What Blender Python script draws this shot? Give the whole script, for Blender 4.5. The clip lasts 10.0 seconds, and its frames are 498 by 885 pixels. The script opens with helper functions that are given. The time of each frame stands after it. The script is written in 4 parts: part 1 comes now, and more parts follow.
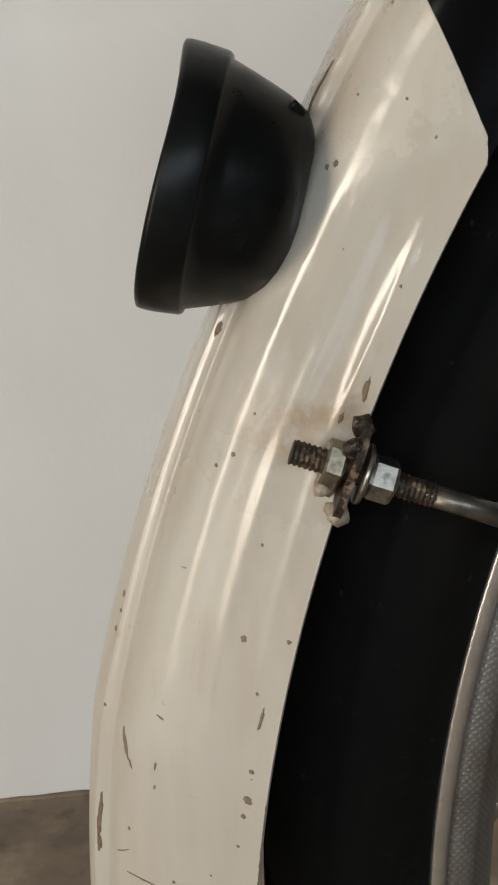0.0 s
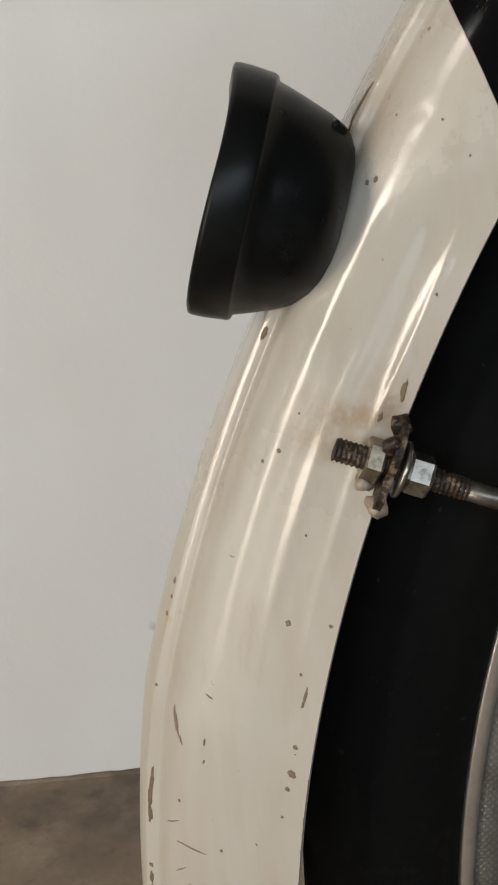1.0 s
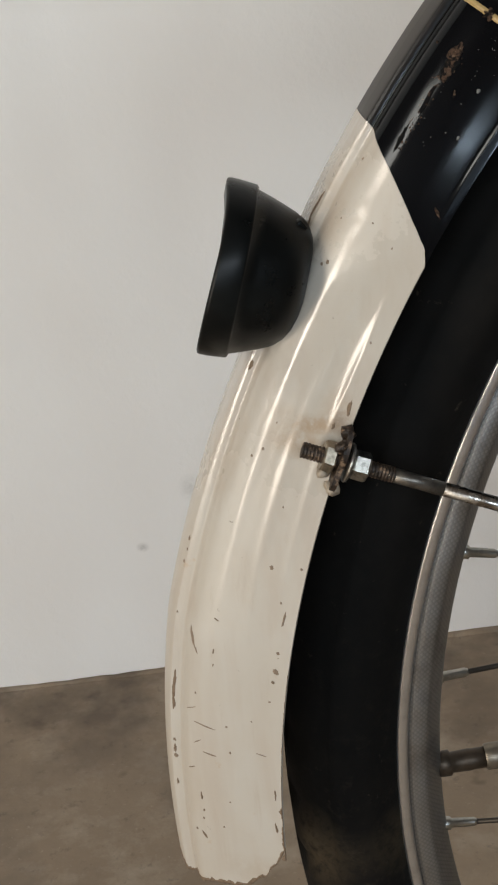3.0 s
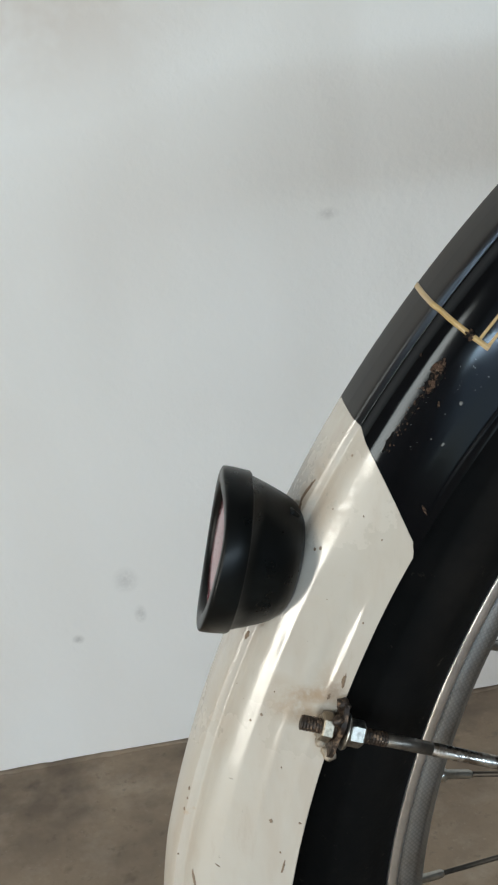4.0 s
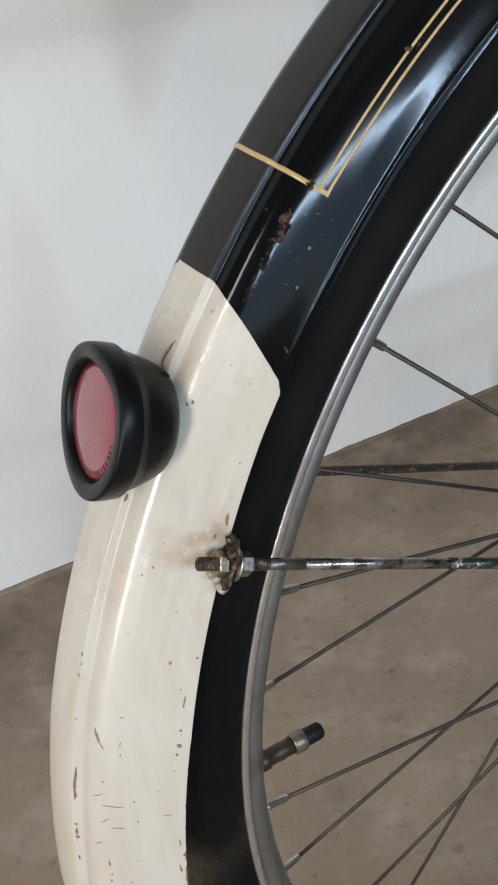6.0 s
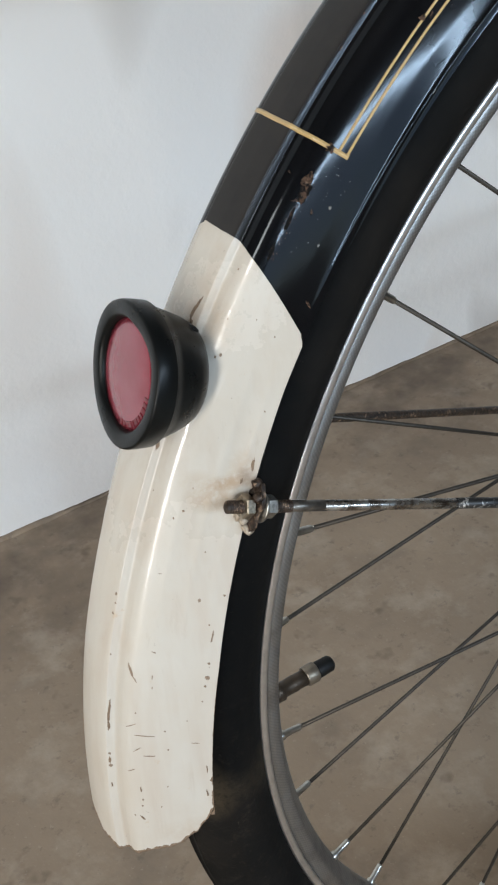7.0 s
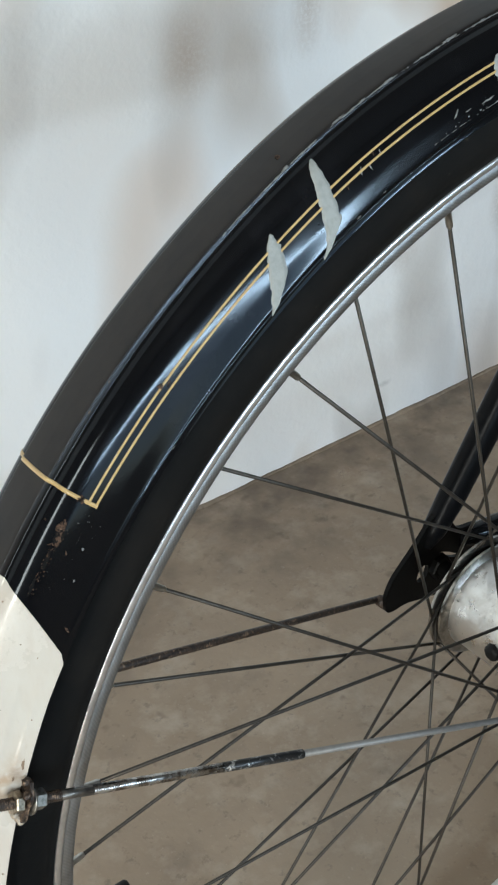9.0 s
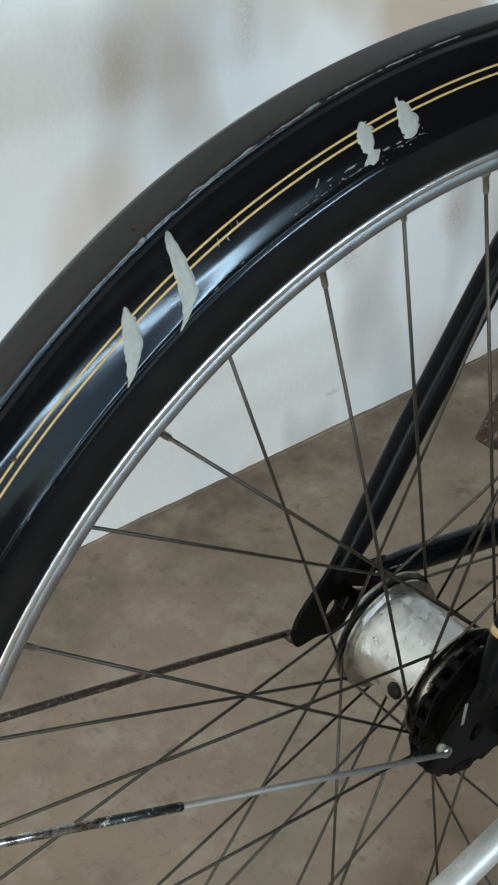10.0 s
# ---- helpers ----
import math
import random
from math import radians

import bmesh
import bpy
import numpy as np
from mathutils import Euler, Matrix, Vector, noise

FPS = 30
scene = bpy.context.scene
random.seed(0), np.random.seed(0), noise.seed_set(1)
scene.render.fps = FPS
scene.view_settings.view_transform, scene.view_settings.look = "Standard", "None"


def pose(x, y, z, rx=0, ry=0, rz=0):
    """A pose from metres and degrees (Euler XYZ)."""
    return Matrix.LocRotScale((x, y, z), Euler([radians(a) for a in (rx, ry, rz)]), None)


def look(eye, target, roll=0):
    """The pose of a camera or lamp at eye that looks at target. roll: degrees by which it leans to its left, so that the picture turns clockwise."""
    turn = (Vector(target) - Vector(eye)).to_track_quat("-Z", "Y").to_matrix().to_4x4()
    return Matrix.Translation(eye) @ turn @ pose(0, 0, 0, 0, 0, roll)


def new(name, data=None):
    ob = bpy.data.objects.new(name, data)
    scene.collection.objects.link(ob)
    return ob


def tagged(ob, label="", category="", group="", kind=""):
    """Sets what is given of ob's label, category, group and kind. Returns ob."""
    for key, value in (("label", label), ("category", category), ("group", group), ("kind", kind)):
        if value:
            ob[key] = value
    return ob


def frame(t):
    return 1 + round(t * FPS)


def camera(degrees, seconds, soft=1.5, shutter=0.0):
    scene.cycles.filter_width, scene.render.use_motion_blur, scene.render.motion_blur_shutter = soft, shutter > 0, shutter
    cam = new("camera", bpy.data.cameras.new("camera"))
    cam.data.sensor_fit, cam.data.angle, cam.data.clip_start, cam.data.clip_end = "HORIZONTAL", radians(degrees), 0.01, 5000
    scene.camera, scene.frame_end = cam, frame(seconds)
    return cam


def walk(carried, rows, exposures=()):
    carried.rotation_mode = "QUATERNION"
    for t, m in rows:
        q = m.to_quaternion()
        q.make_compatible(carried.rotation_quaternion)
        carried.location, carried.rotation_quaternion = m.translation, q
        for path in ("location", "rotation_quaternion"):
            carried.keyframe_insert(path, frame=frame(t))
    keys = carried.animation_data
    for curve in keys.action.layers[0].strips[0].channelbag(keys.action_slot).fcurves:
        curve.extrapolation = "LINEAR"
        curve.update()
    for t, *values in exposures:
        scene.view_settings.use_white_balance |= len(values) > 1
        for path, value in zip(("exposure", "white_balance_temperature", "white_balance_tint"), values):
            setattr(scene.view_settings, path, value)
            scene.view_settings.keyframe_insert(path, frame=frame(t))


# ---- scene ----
cam = camera(20.41, 10.0, soft=2.2)
walk(cam, [
    (0, look((-0.3663, -0.2708, 0.6063), (-0.3575, 0.1968, 0.4293), -5.63)),
    (0.5, look((-0.3703, -0.2769, 0.6128), (-0.3653, 0.1888, 0.4309), -5.82)),
    (1, look((-0.3717, -0.2866, 0.6156), (-0.3699, 0.1793, 0.4341), -6.03)),
    (1.3, look((-0.3708, -0.3005, 0.6212), (-0.3732, 0.1619, 0.4309), -5.75)),
    (1.5, look((-0.3823, -0.3129, 0.6223), (-0.3692, 0.1486, 0.4302), -5.49)),
    (2, look((-0.3876, -0.3478, 0.6453), (-0.3657, 0.1038, 0.4319), -5.45)),
    (3.3, look((-0.3752, -0.3883, 0.6884), (-0.3667, 0.0636, 0.4744), -6.98)),
    (3.5, look((-0.3833, -0.3826, 0.6938), (-0.3574, 0.0712, 0.4853), -6.72)),
    (3.7, look((-0.3885, -0.3659, 0.7205), (-0.3547, 0.0877, 0.5129), -6.11)),
    (4, look((-0.3960, -0.3684, 0.7744), (-0.3481, 0.0771, 0.5527), -6.44)),
    (4.2, look((-0.4136, -0.3900, 0.7989), (-0.3454, 0.0478, 0.5673), -6.41)),
    (4.5, look((-0.4126, -0.3797, 0.8129), (-0.3341, 0.0490, 0.5678), -6.58)),
    (4.7, look((-0.4036, -0.3621, 0.8022), (-0.3114, 0.0615, 0.5532), -5.94)),
    (5, look((-0.4112, -0.3430, 0.7909), (-0.2944, 0.0679, 0.5311), -5.35)),
    (5.2, look((-0.4194, -0.3355, 0.7904), (-0.2743, 0.0598, 0.5208), -4.76)),
    (5.5, look((-0.4464, -0.3459, 0.7897), (-0.2645, 0.0346, 0.5212), -4.42)),
    (5.7, look((-0.4784, -0.3429, 0.7963), (-0.2783, 0.0252, 0.5235), -4.15)),
    (6, look((-0.5201, -0.3512, 0.7913), (-0.3040, 0.0076, 0.5182), -4.03)),
    (6.2, look((-0.5370, -0.3532, 0.7874), (-0.3138, -0.0006, 0.5120), -3.76)),
    (7.3, look((-0.5489, -0.3615, 0.8338), (-0.3304, -0.0214, 0.5396), -3.93)),
    (7.5, look((-0.5401, -0.3636, 0.8568), (-0.3192, -0.0268, 0.5605), -3.71)),
    (7.7, look((-0.5390, -0.3707, 0.8762), (-0.3129, -0.0368, 0.5806), -3.44)),
    (8, look((-0.5290, -0.3748, 0.8832), (-0.3003, -0.0419, 0.5884), -2.97)),
    (8.2, look((-0.5231, -0.3779, 0.8936), (-0.2921, -0.0469, 0.5985), -2.89)),
    (8.5, look((-0.5098, -0.3804, 0.9058), (-0.2738, -0.0504, 0.6135), -2.40)),
    (8.7, look((-0.4977, -0.3840, 0.9160), (-0.2604, -0.0537, 0.6252), -2.79)),
    (9, look((-0.4823, -0.3845, 0.9317), (-0.2408, -0.0554, 0.6431), -2.25)),
    (9.2, look((-0.4723, -0.3858, 0.9335), (-0.2285, -0.0549, 0.6489), -2.58)),
    (9.5, look((-0.4596, -0.3902, 0.9451), (-0.2154, -0.0616, 0.6581), -2.17)),
    (9.7, look((-0.4456, -0.3926, 0.9439), (-0.2013, -0.0632, 0.6579), -2.00)),
    (10, look((-0.4301, -0.4007, 0.9590), (-0.1891, -0.0768, 0.6640), -1.81)),
], [
    (0, 0.08, 6750, 8), (1, 0.12, 6680, 8), (1.3, 0.08, 6700, 8), (1.5, 0.13, 6650, 8), (2, 0.20, 6600, 7), (3.5, 0.27, 6620, 9), (3.7, 0.42, 6500, 7), (4, 0.38, 6050, 3),
    (4.5, 0.46, 6080, 5), (5, 0.66, 6080, 8), (5.5, 1.18, 5880, 6), (6.0, 0.74, 6000, 7), (6.2, 0.68, 6000, 6), (7.5, 0.89, 5870, 6), (8, 1.04, 5870, 5), (8.5, 1.10, 5850, 4), (8.7, 0.98, 5830, 4), (9.0, 0.94, 5840, 2), (10, 0.86, 5820, 0),
])

# ---------------------------------------------------------------- light
world = bpy.data.worlds.new("world")
scene.world = world
world.use_nodes = True
wn = world.node_tree.nodes
sky = wn.new("ShaderNodeTexSky")
sky.sky_type = "NISHITA"
sky.sun_disc = False
sky.sun_elevation, sky.sun_rotation = radians(42), radians(200)
world.node_tree.links.new(sky.outputs[0], wn["Background"].inputs[0])
wn["Background"].inputs[1].default_value = 0.1


def area_lamp(name, eye, target, wide, high, watts, colour):
    data = bpy.data.lights.new(name, "AREA")
    data.shape, data.size, data.size_y = "RECTANGLE", wide, high
    data.energy, data.color = watts, colour
    ob = new(name, data)
    ob.matrix_world = look(eye, target)
    return ob


area_lamp("window_sky", (-0.35, -2.57, 1.52), (-0.35, 0.0, 1.2), 3.3, 0.07, 35, (0.78, 0.89, 1.0))
area_lamp("window_view", (-0.35, -2.57, 1.14), (-0.35, 0.0, 1.0), 3.3, 0.62, 0.6, (0.12, 0.42, 1.0))
area_lamp("doorway_daylight", (-2.37, -1.25, 1.02), (0.0, -0.7, 0.9), 0.42, 2.0, 33, (1.0, 0.90, 0.78))


# ---------------------------------------------------------------- materials
class Mat:
    def __init__(self, name, base, rough=0.5, metal=0.0, coat=0.0, spec=0.5):
        self.m = bpy.data.materials.new(name)
        self.m.use_nodes = True
        self.nt = self.m.node_tree
        self.b = self.nt.nodes["Principled BSDF"]
        self.b.inputs["Base Color"].default_value = (*base, 1)
        self.b.inputs["Roughness"].default_value = rough
        self.b.inputs["Metallic"].default_value = metal
        self.b.inputs["Coat Weight"].default_value = coat
        self.b.inputs["Coat Roughness"].default_value = 0.035
        self.b.inputs["Specular IOR Level"].default_value = spec
        self.coord = self.nt.nodes.new("ShaderNodeTexCoord")
        self.base = base
        self.col = None
        self.height = None

    def node(self, kind, **inputs):
        n = self.nt.nodes.new(kind)
        for key, value in inputs.items():
            n.inputs[key.replace("_", " ")].default_value = value
        return n

    def link(self, a, b):
        self.nt.links.new(a, b)

    def noise(self, scale, detail=4, rough=0.6, stretch=(1, 1, 1), which="Object", distortion=0.0, lean=0.0):
        mp = self.nt.nodes.new("ShaderNodeMapping")
        mp.inputs["Scale"].default_value = stretch
        mp.inputs["Rotation"].default_value = (0, radians(lean), 0)
        self.link(self.coord.outputs[which], mp.inputs["Vector"])
        n = self.node("ShaderNodeTexNoise", Scale=scale, Detail=detail, Roughness=rough, Distortion=distortion)
        self.link(mp.outputs[0], n.inputs["Vector"])
        return n.outputs["Fac"]

    def ramp(self, fac, lo, hi, a=0.0, b=1.0):
        r = self.nt.nodes.new("ShaderNodeMapRange")
        for i, v in enumerate((lo, hi, a, b)):
            r.inputs[i + 1].default_value = v
        self.link(fac, r.inputs[0])
        return r.outputs[0]

    def times(self, a, b):
        m = self.nt.nodes.new("ShaderNodeMath")
        m.operation = "MULTIPLY"
        self.link(a, m.inputs[0])
        if isinstance(b, float):
            m.inputs[1].default_value = b
        else:
            self.link(b, m.inputs[1])
        return m.outputs[0]

    def blend(self, fac, colour):
        """Lays a colour over what is there, by fac."""
        mix = self.nt.nodes.new("ShaderNodeMix")
        mix.data_type = "RGBA"
        self.link(fac, mix.inputs[0])
        if self.col is None:
            mix.inputs[6].default_value = (*self.base, 1)
        else:
            self.link(self.col, mix.inputs[6])
        mix.inputs[7].default_value = (*colour, 1)
        self.col = mix.outputs[2]
        self.link(self.col, self.b.inputs["Base Color"])
        return self

    def rough(self, fac):
        self.link(fac, self.b.inputs["Roughness"])
        return self

    def bump(self, fac, strength, distance):
        n = self.node("ShaderNodeBump", Strength=strength, Distance=distance)
        self.link(fac, n.inputs["Height"])
        if self.height is not None:
            self.link(self.height, n.inputs["Normal"])
        self.height = n.outputs[0]
        self.link(self.height, self.b.inputs["Normal"])
        return self


def spot(k, centre, radii, edge=0.55, grain=240):
    """A soft uneven patch round a place of the thing, from 0 to 1."""
    mp = k.nt.nodes.new("ShaderNodeMapping")
    mp.inputs["Scale"].default_value = tuple(1 / r for r in radii)
    mp.inputs["Location"].default_value = tuple(-c / r for c, r in zip(centre, radii))
    k.link(k.coord.outputs["Object"], mp.inputs["Vector"])
    ln = k.nt.nodes.new("ShaderNodeVectorMath")
    ln.operation = "LENGTH"
    k.link(mp.outputs[0], ln.inputs[0])
    return k.times(k.ramp(ln.outputs["Value"], 1.0, edge, 0.0, 1.0), k.ramp(k.noise(grain, 5, 0.7), 0.28, 0.54, 0.0, 1.0))


def wall_paint():
    k = Mat("white_limewash", (0.86, 0.85, 0.83), 0.75)
    at = k.nt.nodes.new("ShaderNodeSeparateXYZ")
    k.link(k.coord.outputs["Object"], at.inputs[0])
    old = k.ramp(at.outputs["X"], -0.22, 0.08, 0.10, 1.0)     # the stained stretch behind the wheel
    k.blend(k.times(old, k.ramp(k.noise(2.4, 1, 0.4, (1.6, 1, 0.6), lean=-30), 0.44, 0.64, 0, 0.85)), (0.66, 0.71, 0.76))
    k.blend(k.times(old, k.ramp(k.noise(3.9, 1, 0.4, (1.5, 1, 0.6), lean=-32, distortion=0.4), 0.50, 0.66, 0, 0.9)), (0.58, 0.44, 0.33))
    k.blend(k.times(old, k.ramp(k.noise(6.4, 1, 0.4, (1.4, 1, 0.55), lean=-30), 0.54, 0.70, 0, 0.75)), (0.42, 0.38, 0.34))
    k.blend(k.ramp(k.noise(1.7, 2, 0.5, (1, 1, 0.8)), 0.46, 0.72, 0, 0.45), (0.74, 0.69, 0.63))
    for x, z, wide, high, depth in ((-0.452, 0.123, 0.006, 0.005, 0.45), (-0.405, 0.173, 0.012, 0.014, 0.22), (0.205, 0.120, 0.005, 0.005, 0.7), (-0.211, 0.461, 0.010, 0.006, 0.25),
                                    (0.447, 0.051, 0.014, 0.005, 0.35), (0.630, 0.224, 0.030, 0.045, 0.55), (0.470, 0.225, 0.030, 0.040, 0.45), (0.201, 0.500, 0.035, 0.055, 0.4), (0.338, 0.520, 0.022, 0.060, 0.4), (-0.397, 0.138, 0.006, 0.010, 0.3)):
        k.blend(k.times(spot(k, (x, 0.0, z), (wide, 0.2, high), 0.1), depth), (0.36, 0.27, 0.20) if wide > 0.015 else (0.16, 0.15, 0.14))
    k.blend(k.times(spot(k, (-0.42, 0.0, 0.70), (0.22, 0.5, 0.15), 0.1, 5), 1.0), (0.56, 0.47, 0.40))     # soft brown patch higher up
    k.bump(k.noise(35, 5), 0.25, 0.004)
    k.bump(k.noise(220, 3), 0.15, 0.001)
    return k.m


def concrete():
    k = Mat("grey_concrete", (0.307, 0.234, 0.164), 0.8)
    k.blend(k.ramp(k.noise(5, 5), 0.38, 0.64, 0, 0.8), (0.232, 0.174, 0.120))
    k.blend(k.ramp(k.noise(18, 5, 0.65), 0.50, 0.68, 0, 0.9), (0.37, 0.300, 0.226))
    k.blend(k.ramp(k.noise(15, 4, 0.6), 0.54, 0.74, 0, 0.55), (0.155, 0.122, 0.092))
    k.blend(k.ramp(k.noise(24, 3, 0.6), 0.63, 0.72, 0, 0.6), (0.105, 0.072, 0.048))
    k.blend(k.ramp(k.noise(75, 4, 0.7), 0.58, 0.70, 0, 0.5), (0.12, 0.095, 0.072))
    k.blend(k.ramp(k.noise(210, 3, 0.7), 0.62, 0.72, 0, 0.45), (0.40, 0.33, 0.26))
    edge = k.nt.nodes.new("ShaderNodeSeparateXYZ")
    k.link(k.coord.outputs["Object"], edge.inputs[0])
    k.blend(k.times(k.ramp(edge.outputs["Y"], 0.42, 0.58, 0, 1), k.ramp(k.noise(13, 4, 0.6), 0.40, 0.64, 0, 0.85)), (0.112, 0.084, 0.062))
    k.bump(k.noise(40, 4, 0.6), 0.25, 0.004)
    return k.m


def plain_wall():
    k = Mat("side_wall_paint", (0.24, 0.22, 0.20), 0.85)
    k.blend(k.ramp(k.noise(2.5), 0.45, 0.7, 0, 0.5), (0.17, 0.15, 0.13))
    return k.m


def white_enamel():
    k = Mat("cream_white_enamel", (0.51, 0.47, 0.41), 0.28, 0, 0.5)
    k.blend(k.ramp(k.noise(28, 4), 0.42, 0.72, 0, 0.6), (0.48, 0.42, 0.345))
    k.blend(k.ramp(k.noise(50, 3, 0.6, (2.0, 2.0, 0.22), lean=12), 0.48, 0.68, 0, 0.5), (0.45, 0.38, 0.31))
    k.blend(k.ramp(k.noise(150, 4, 0.7, (2.0, 2.0, 0.12), lean=12), 0.60, 0.74, 0, 0.25), (0.38, 0.31, 0.24))
    k.blend(k.ramp(k.noise(90, 5, 0.7), 0.66, 0.74, 0, 0.8), (0.46, 0.35, 0.24))
    k.blend(k.ramp(k.noise(420, 3, 0.6), 0.735, 0.77, 0, 0.9), (0.12, 0.08, 0.05))
    for centre, radii, depth in (((-0.3397, -0.012, 0.5744), (0.017, 0.019, 0.014), 0.4), ((-0.3487, -0.004, 0.5694), (0.013, 0.013, 0.011), 0.45),
                                 ((-0.3515, -0.037, 0.5200), (0.0095, 0.012, 0.0038), 1.0), ((-0.3500, -0.037, 0.5196), (0.0075, 0.012, 0.0028), 0.9), ((-0.3600, -0.034, 0.5225), (0.008, 0.012, 0.006), 0.6), ((-0.3448, -0.038, 0.524), (0.008, 0.010, 0.011), 0.6),
                                 ((-0.3748, -0.016, 0.537), (0.010, 0.012, 0.009), 0.55), ((-0.378, -0.020, 0.365), (0.020, 0.030, 0.010), 0.5), ((-0.3549, -0.0300, 0.5152), (0.012, 0.012, 0.006), 0.6)):
        k.blend(k.times(spot(k, centre, radii, 0.3), depth), (0.37, 0.27, 0.18))
    k.blend(k.times(spot(k, (-0.3440, -0.040, 0.5220), (0.0055, 0.008, 0.0065), 0.3), 0.9), (0.10, 0.06, 0.04))     # rusty grime round the tab
    scoured = spot(k, (-0.3370, -0.020, 0.5780), (0.030, 0.032, 0.018), 0.4)     # scoured paint above the reflector
    at = k.nt.nodes.new("ShaderNodeSeparateXYZ")
    k.link(k.coord.outputs["Object"], at.inputs[0])
    grit = k.nt.nodes.new("ShaderNodeMath")          # road grit has dulled the lower tail
    grit.operation = "MULTIPLY_ADD"
    grit.inputs[1].default_value = 0.05
    k.link(k.noise(45, 4, 0.7), grit.inputs[0])
    k.link(at.outputs["Z"], grit.inputs[2])
    worn = k.ramp(grit.outputs[0], 0.560, 0.500, 0.0, 0.85)
    both = k.nt.nodes.new("ShaderNodeMath")
    both.operation = "MAXIMUM"
    k.link(scoured, both.inputs[0])
    k.link(worn, both.inputs[1])
    dull = both.outputs[0]
    k.link(k.ramp(dull, 0.0, 1.0, 0.5, 0.04), k.b.inputs["Coat Weight"])
    gloss = k.nt.nodes.new("ShaderNodeMath")
    gloss.operation = "ADD"
    k.link(k.ramp(k.noise(60, 4), 0.3, 0.7, 0.09, 0.22), gloss.inputs[0])
    k.link(k.times(dull, 0.28), gloss.inputs[1])
    k.rough(gloss.outputs[0])
    k.b.inputs["Coat Roughness"].default_value = 0.075
    k.bump(k.noise(55, 3), 0.09, 0.003)
    k.bump(k.noise(160, 4, 0.6, (0.6, 2.2, 0.6)), 0.09, 0.001)
    k.bump(k.noise(380, 3), 0.09, 0.0006)
    return k.m


def black_enamel():
    k = Mat("black_enamel", (0.003, 0.003, 0.0035), 0.2, 0, 0.0, spec=0.22)
    k.blend(k.ramp(k.noise(500, 3), 0.76, 0.79, 0, 0.7), (0.14, 0.12, 0.10))
    k.blend(k.ramp(k.noise(25, 5), 0.55, 0.75, 0, 0.5), (0.014, 0.014, 0.016))
    at = k.nt.nodes.new("ShaderNodeSeparateXYZ")
    k.link(k.coord.outputs["Object"], at.inputs[0])
    crown = k.times(k.ramp(at.outputs["Y"], -0.0135, -0.0115), k.ramp(at.outputs["Y"], 0.0075, 0.0055))     # the flat crown is browner and duller
    k.blend(k.times(crown, k.ramp(k.noise(130, 4, 0.6), 0.25, 0.6, 0.6, 0.95)), (0.0215, 0.0178, 0.0150))
    dull = k.nt.nodes.new("ShaderNodeMath")
    dull.operation = "ADD"
    k.link(k.ramp(k.noise(45, 4), 0.3, 0.7, 0.09, 0.13), dull.inputs[0])
    k.link(k.times(crown, 0.22), dull.inputs[1])
    k.rough(dull.outputs[0])
    # blue put into the reflections in place of a bluer window light
    k.b.inputs["Specular Tint"].default_value = (0.84, 0.92, 1.0, 1.0)
    k.bump(k.noise(40, 2), 0.006, 0.002)
    k.bump(k.noise(420, 3), 0.02, 0.0004)
    return k.m


def rubber_tyre():
    k = Mat("black_tyre_rubber", (0.005, 0.0047, 0.0043), 0.75, spec=0.12)
    k.blend(k.ramp(k.noise(30, 5, 0.7), 0.5, 0.72, 0, 0.5), (0.012, 0.0105, 0.009))
    k.blend(k.ramp(k.noise(180, 4, 0.7), 0.66, 0.76, 0, 0.6), (0.085, 0.07, 0.05))
    k.blend(k.ramp(k.noise(12, 4, 0.7), 0.50, 0.75, 0, 0.5), (0.016, 0.0125, 0.0095))
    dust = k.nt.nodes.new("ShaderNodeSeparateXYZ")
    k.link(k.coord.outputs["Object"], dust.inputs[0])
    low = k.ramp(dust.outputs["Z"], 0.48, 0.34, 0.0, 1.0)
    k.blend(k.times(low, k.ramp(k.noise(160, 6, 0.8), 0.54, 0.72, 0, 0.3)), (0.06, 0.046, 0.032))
    k.blend(k.times(spot(k, (-0.352, -0.014, 0.352), (0.03, 0.010, 0.022), 0.3), 0.5), (0.11, 0.08, 0.045))
    k.bump(k.noise(400, 3), 0.3, 0.0006)
    return k.m


def cup_plastic():
    k = Mat("black_plastic", (0.0035, 0.004, 0.004), 0.32, spec=0.18)
    k.blend(k.ramp(k.noise(60, 4), 0.5, 0.75, 0, 0.6), (0.010, 0.013, 0.013))
    k.rough(k.ramp(k.noise(80, 4), 0.3, 0.7, 0.24, 0.42))
    k.bump(k.noise(500, 3), 0.08, 0.0004)
    return k.m


def chrome():
    k = Mat("worn_chrome", (0.50, 0.49, 0.47), 0.2, 1.0)
    k.blend(k.ramp(k.noise(120, 5, 0.7), 0.47, 0.60, 0, 0.85), (0.10, 0.075, 0.055))
    k.rough(k.ramp(k.noise(150, 4), 0.3, 0.7, 0.12, 0.4))
    k.bump(k.noise(500, 3), 0.15, 0.0004)
    return k.m


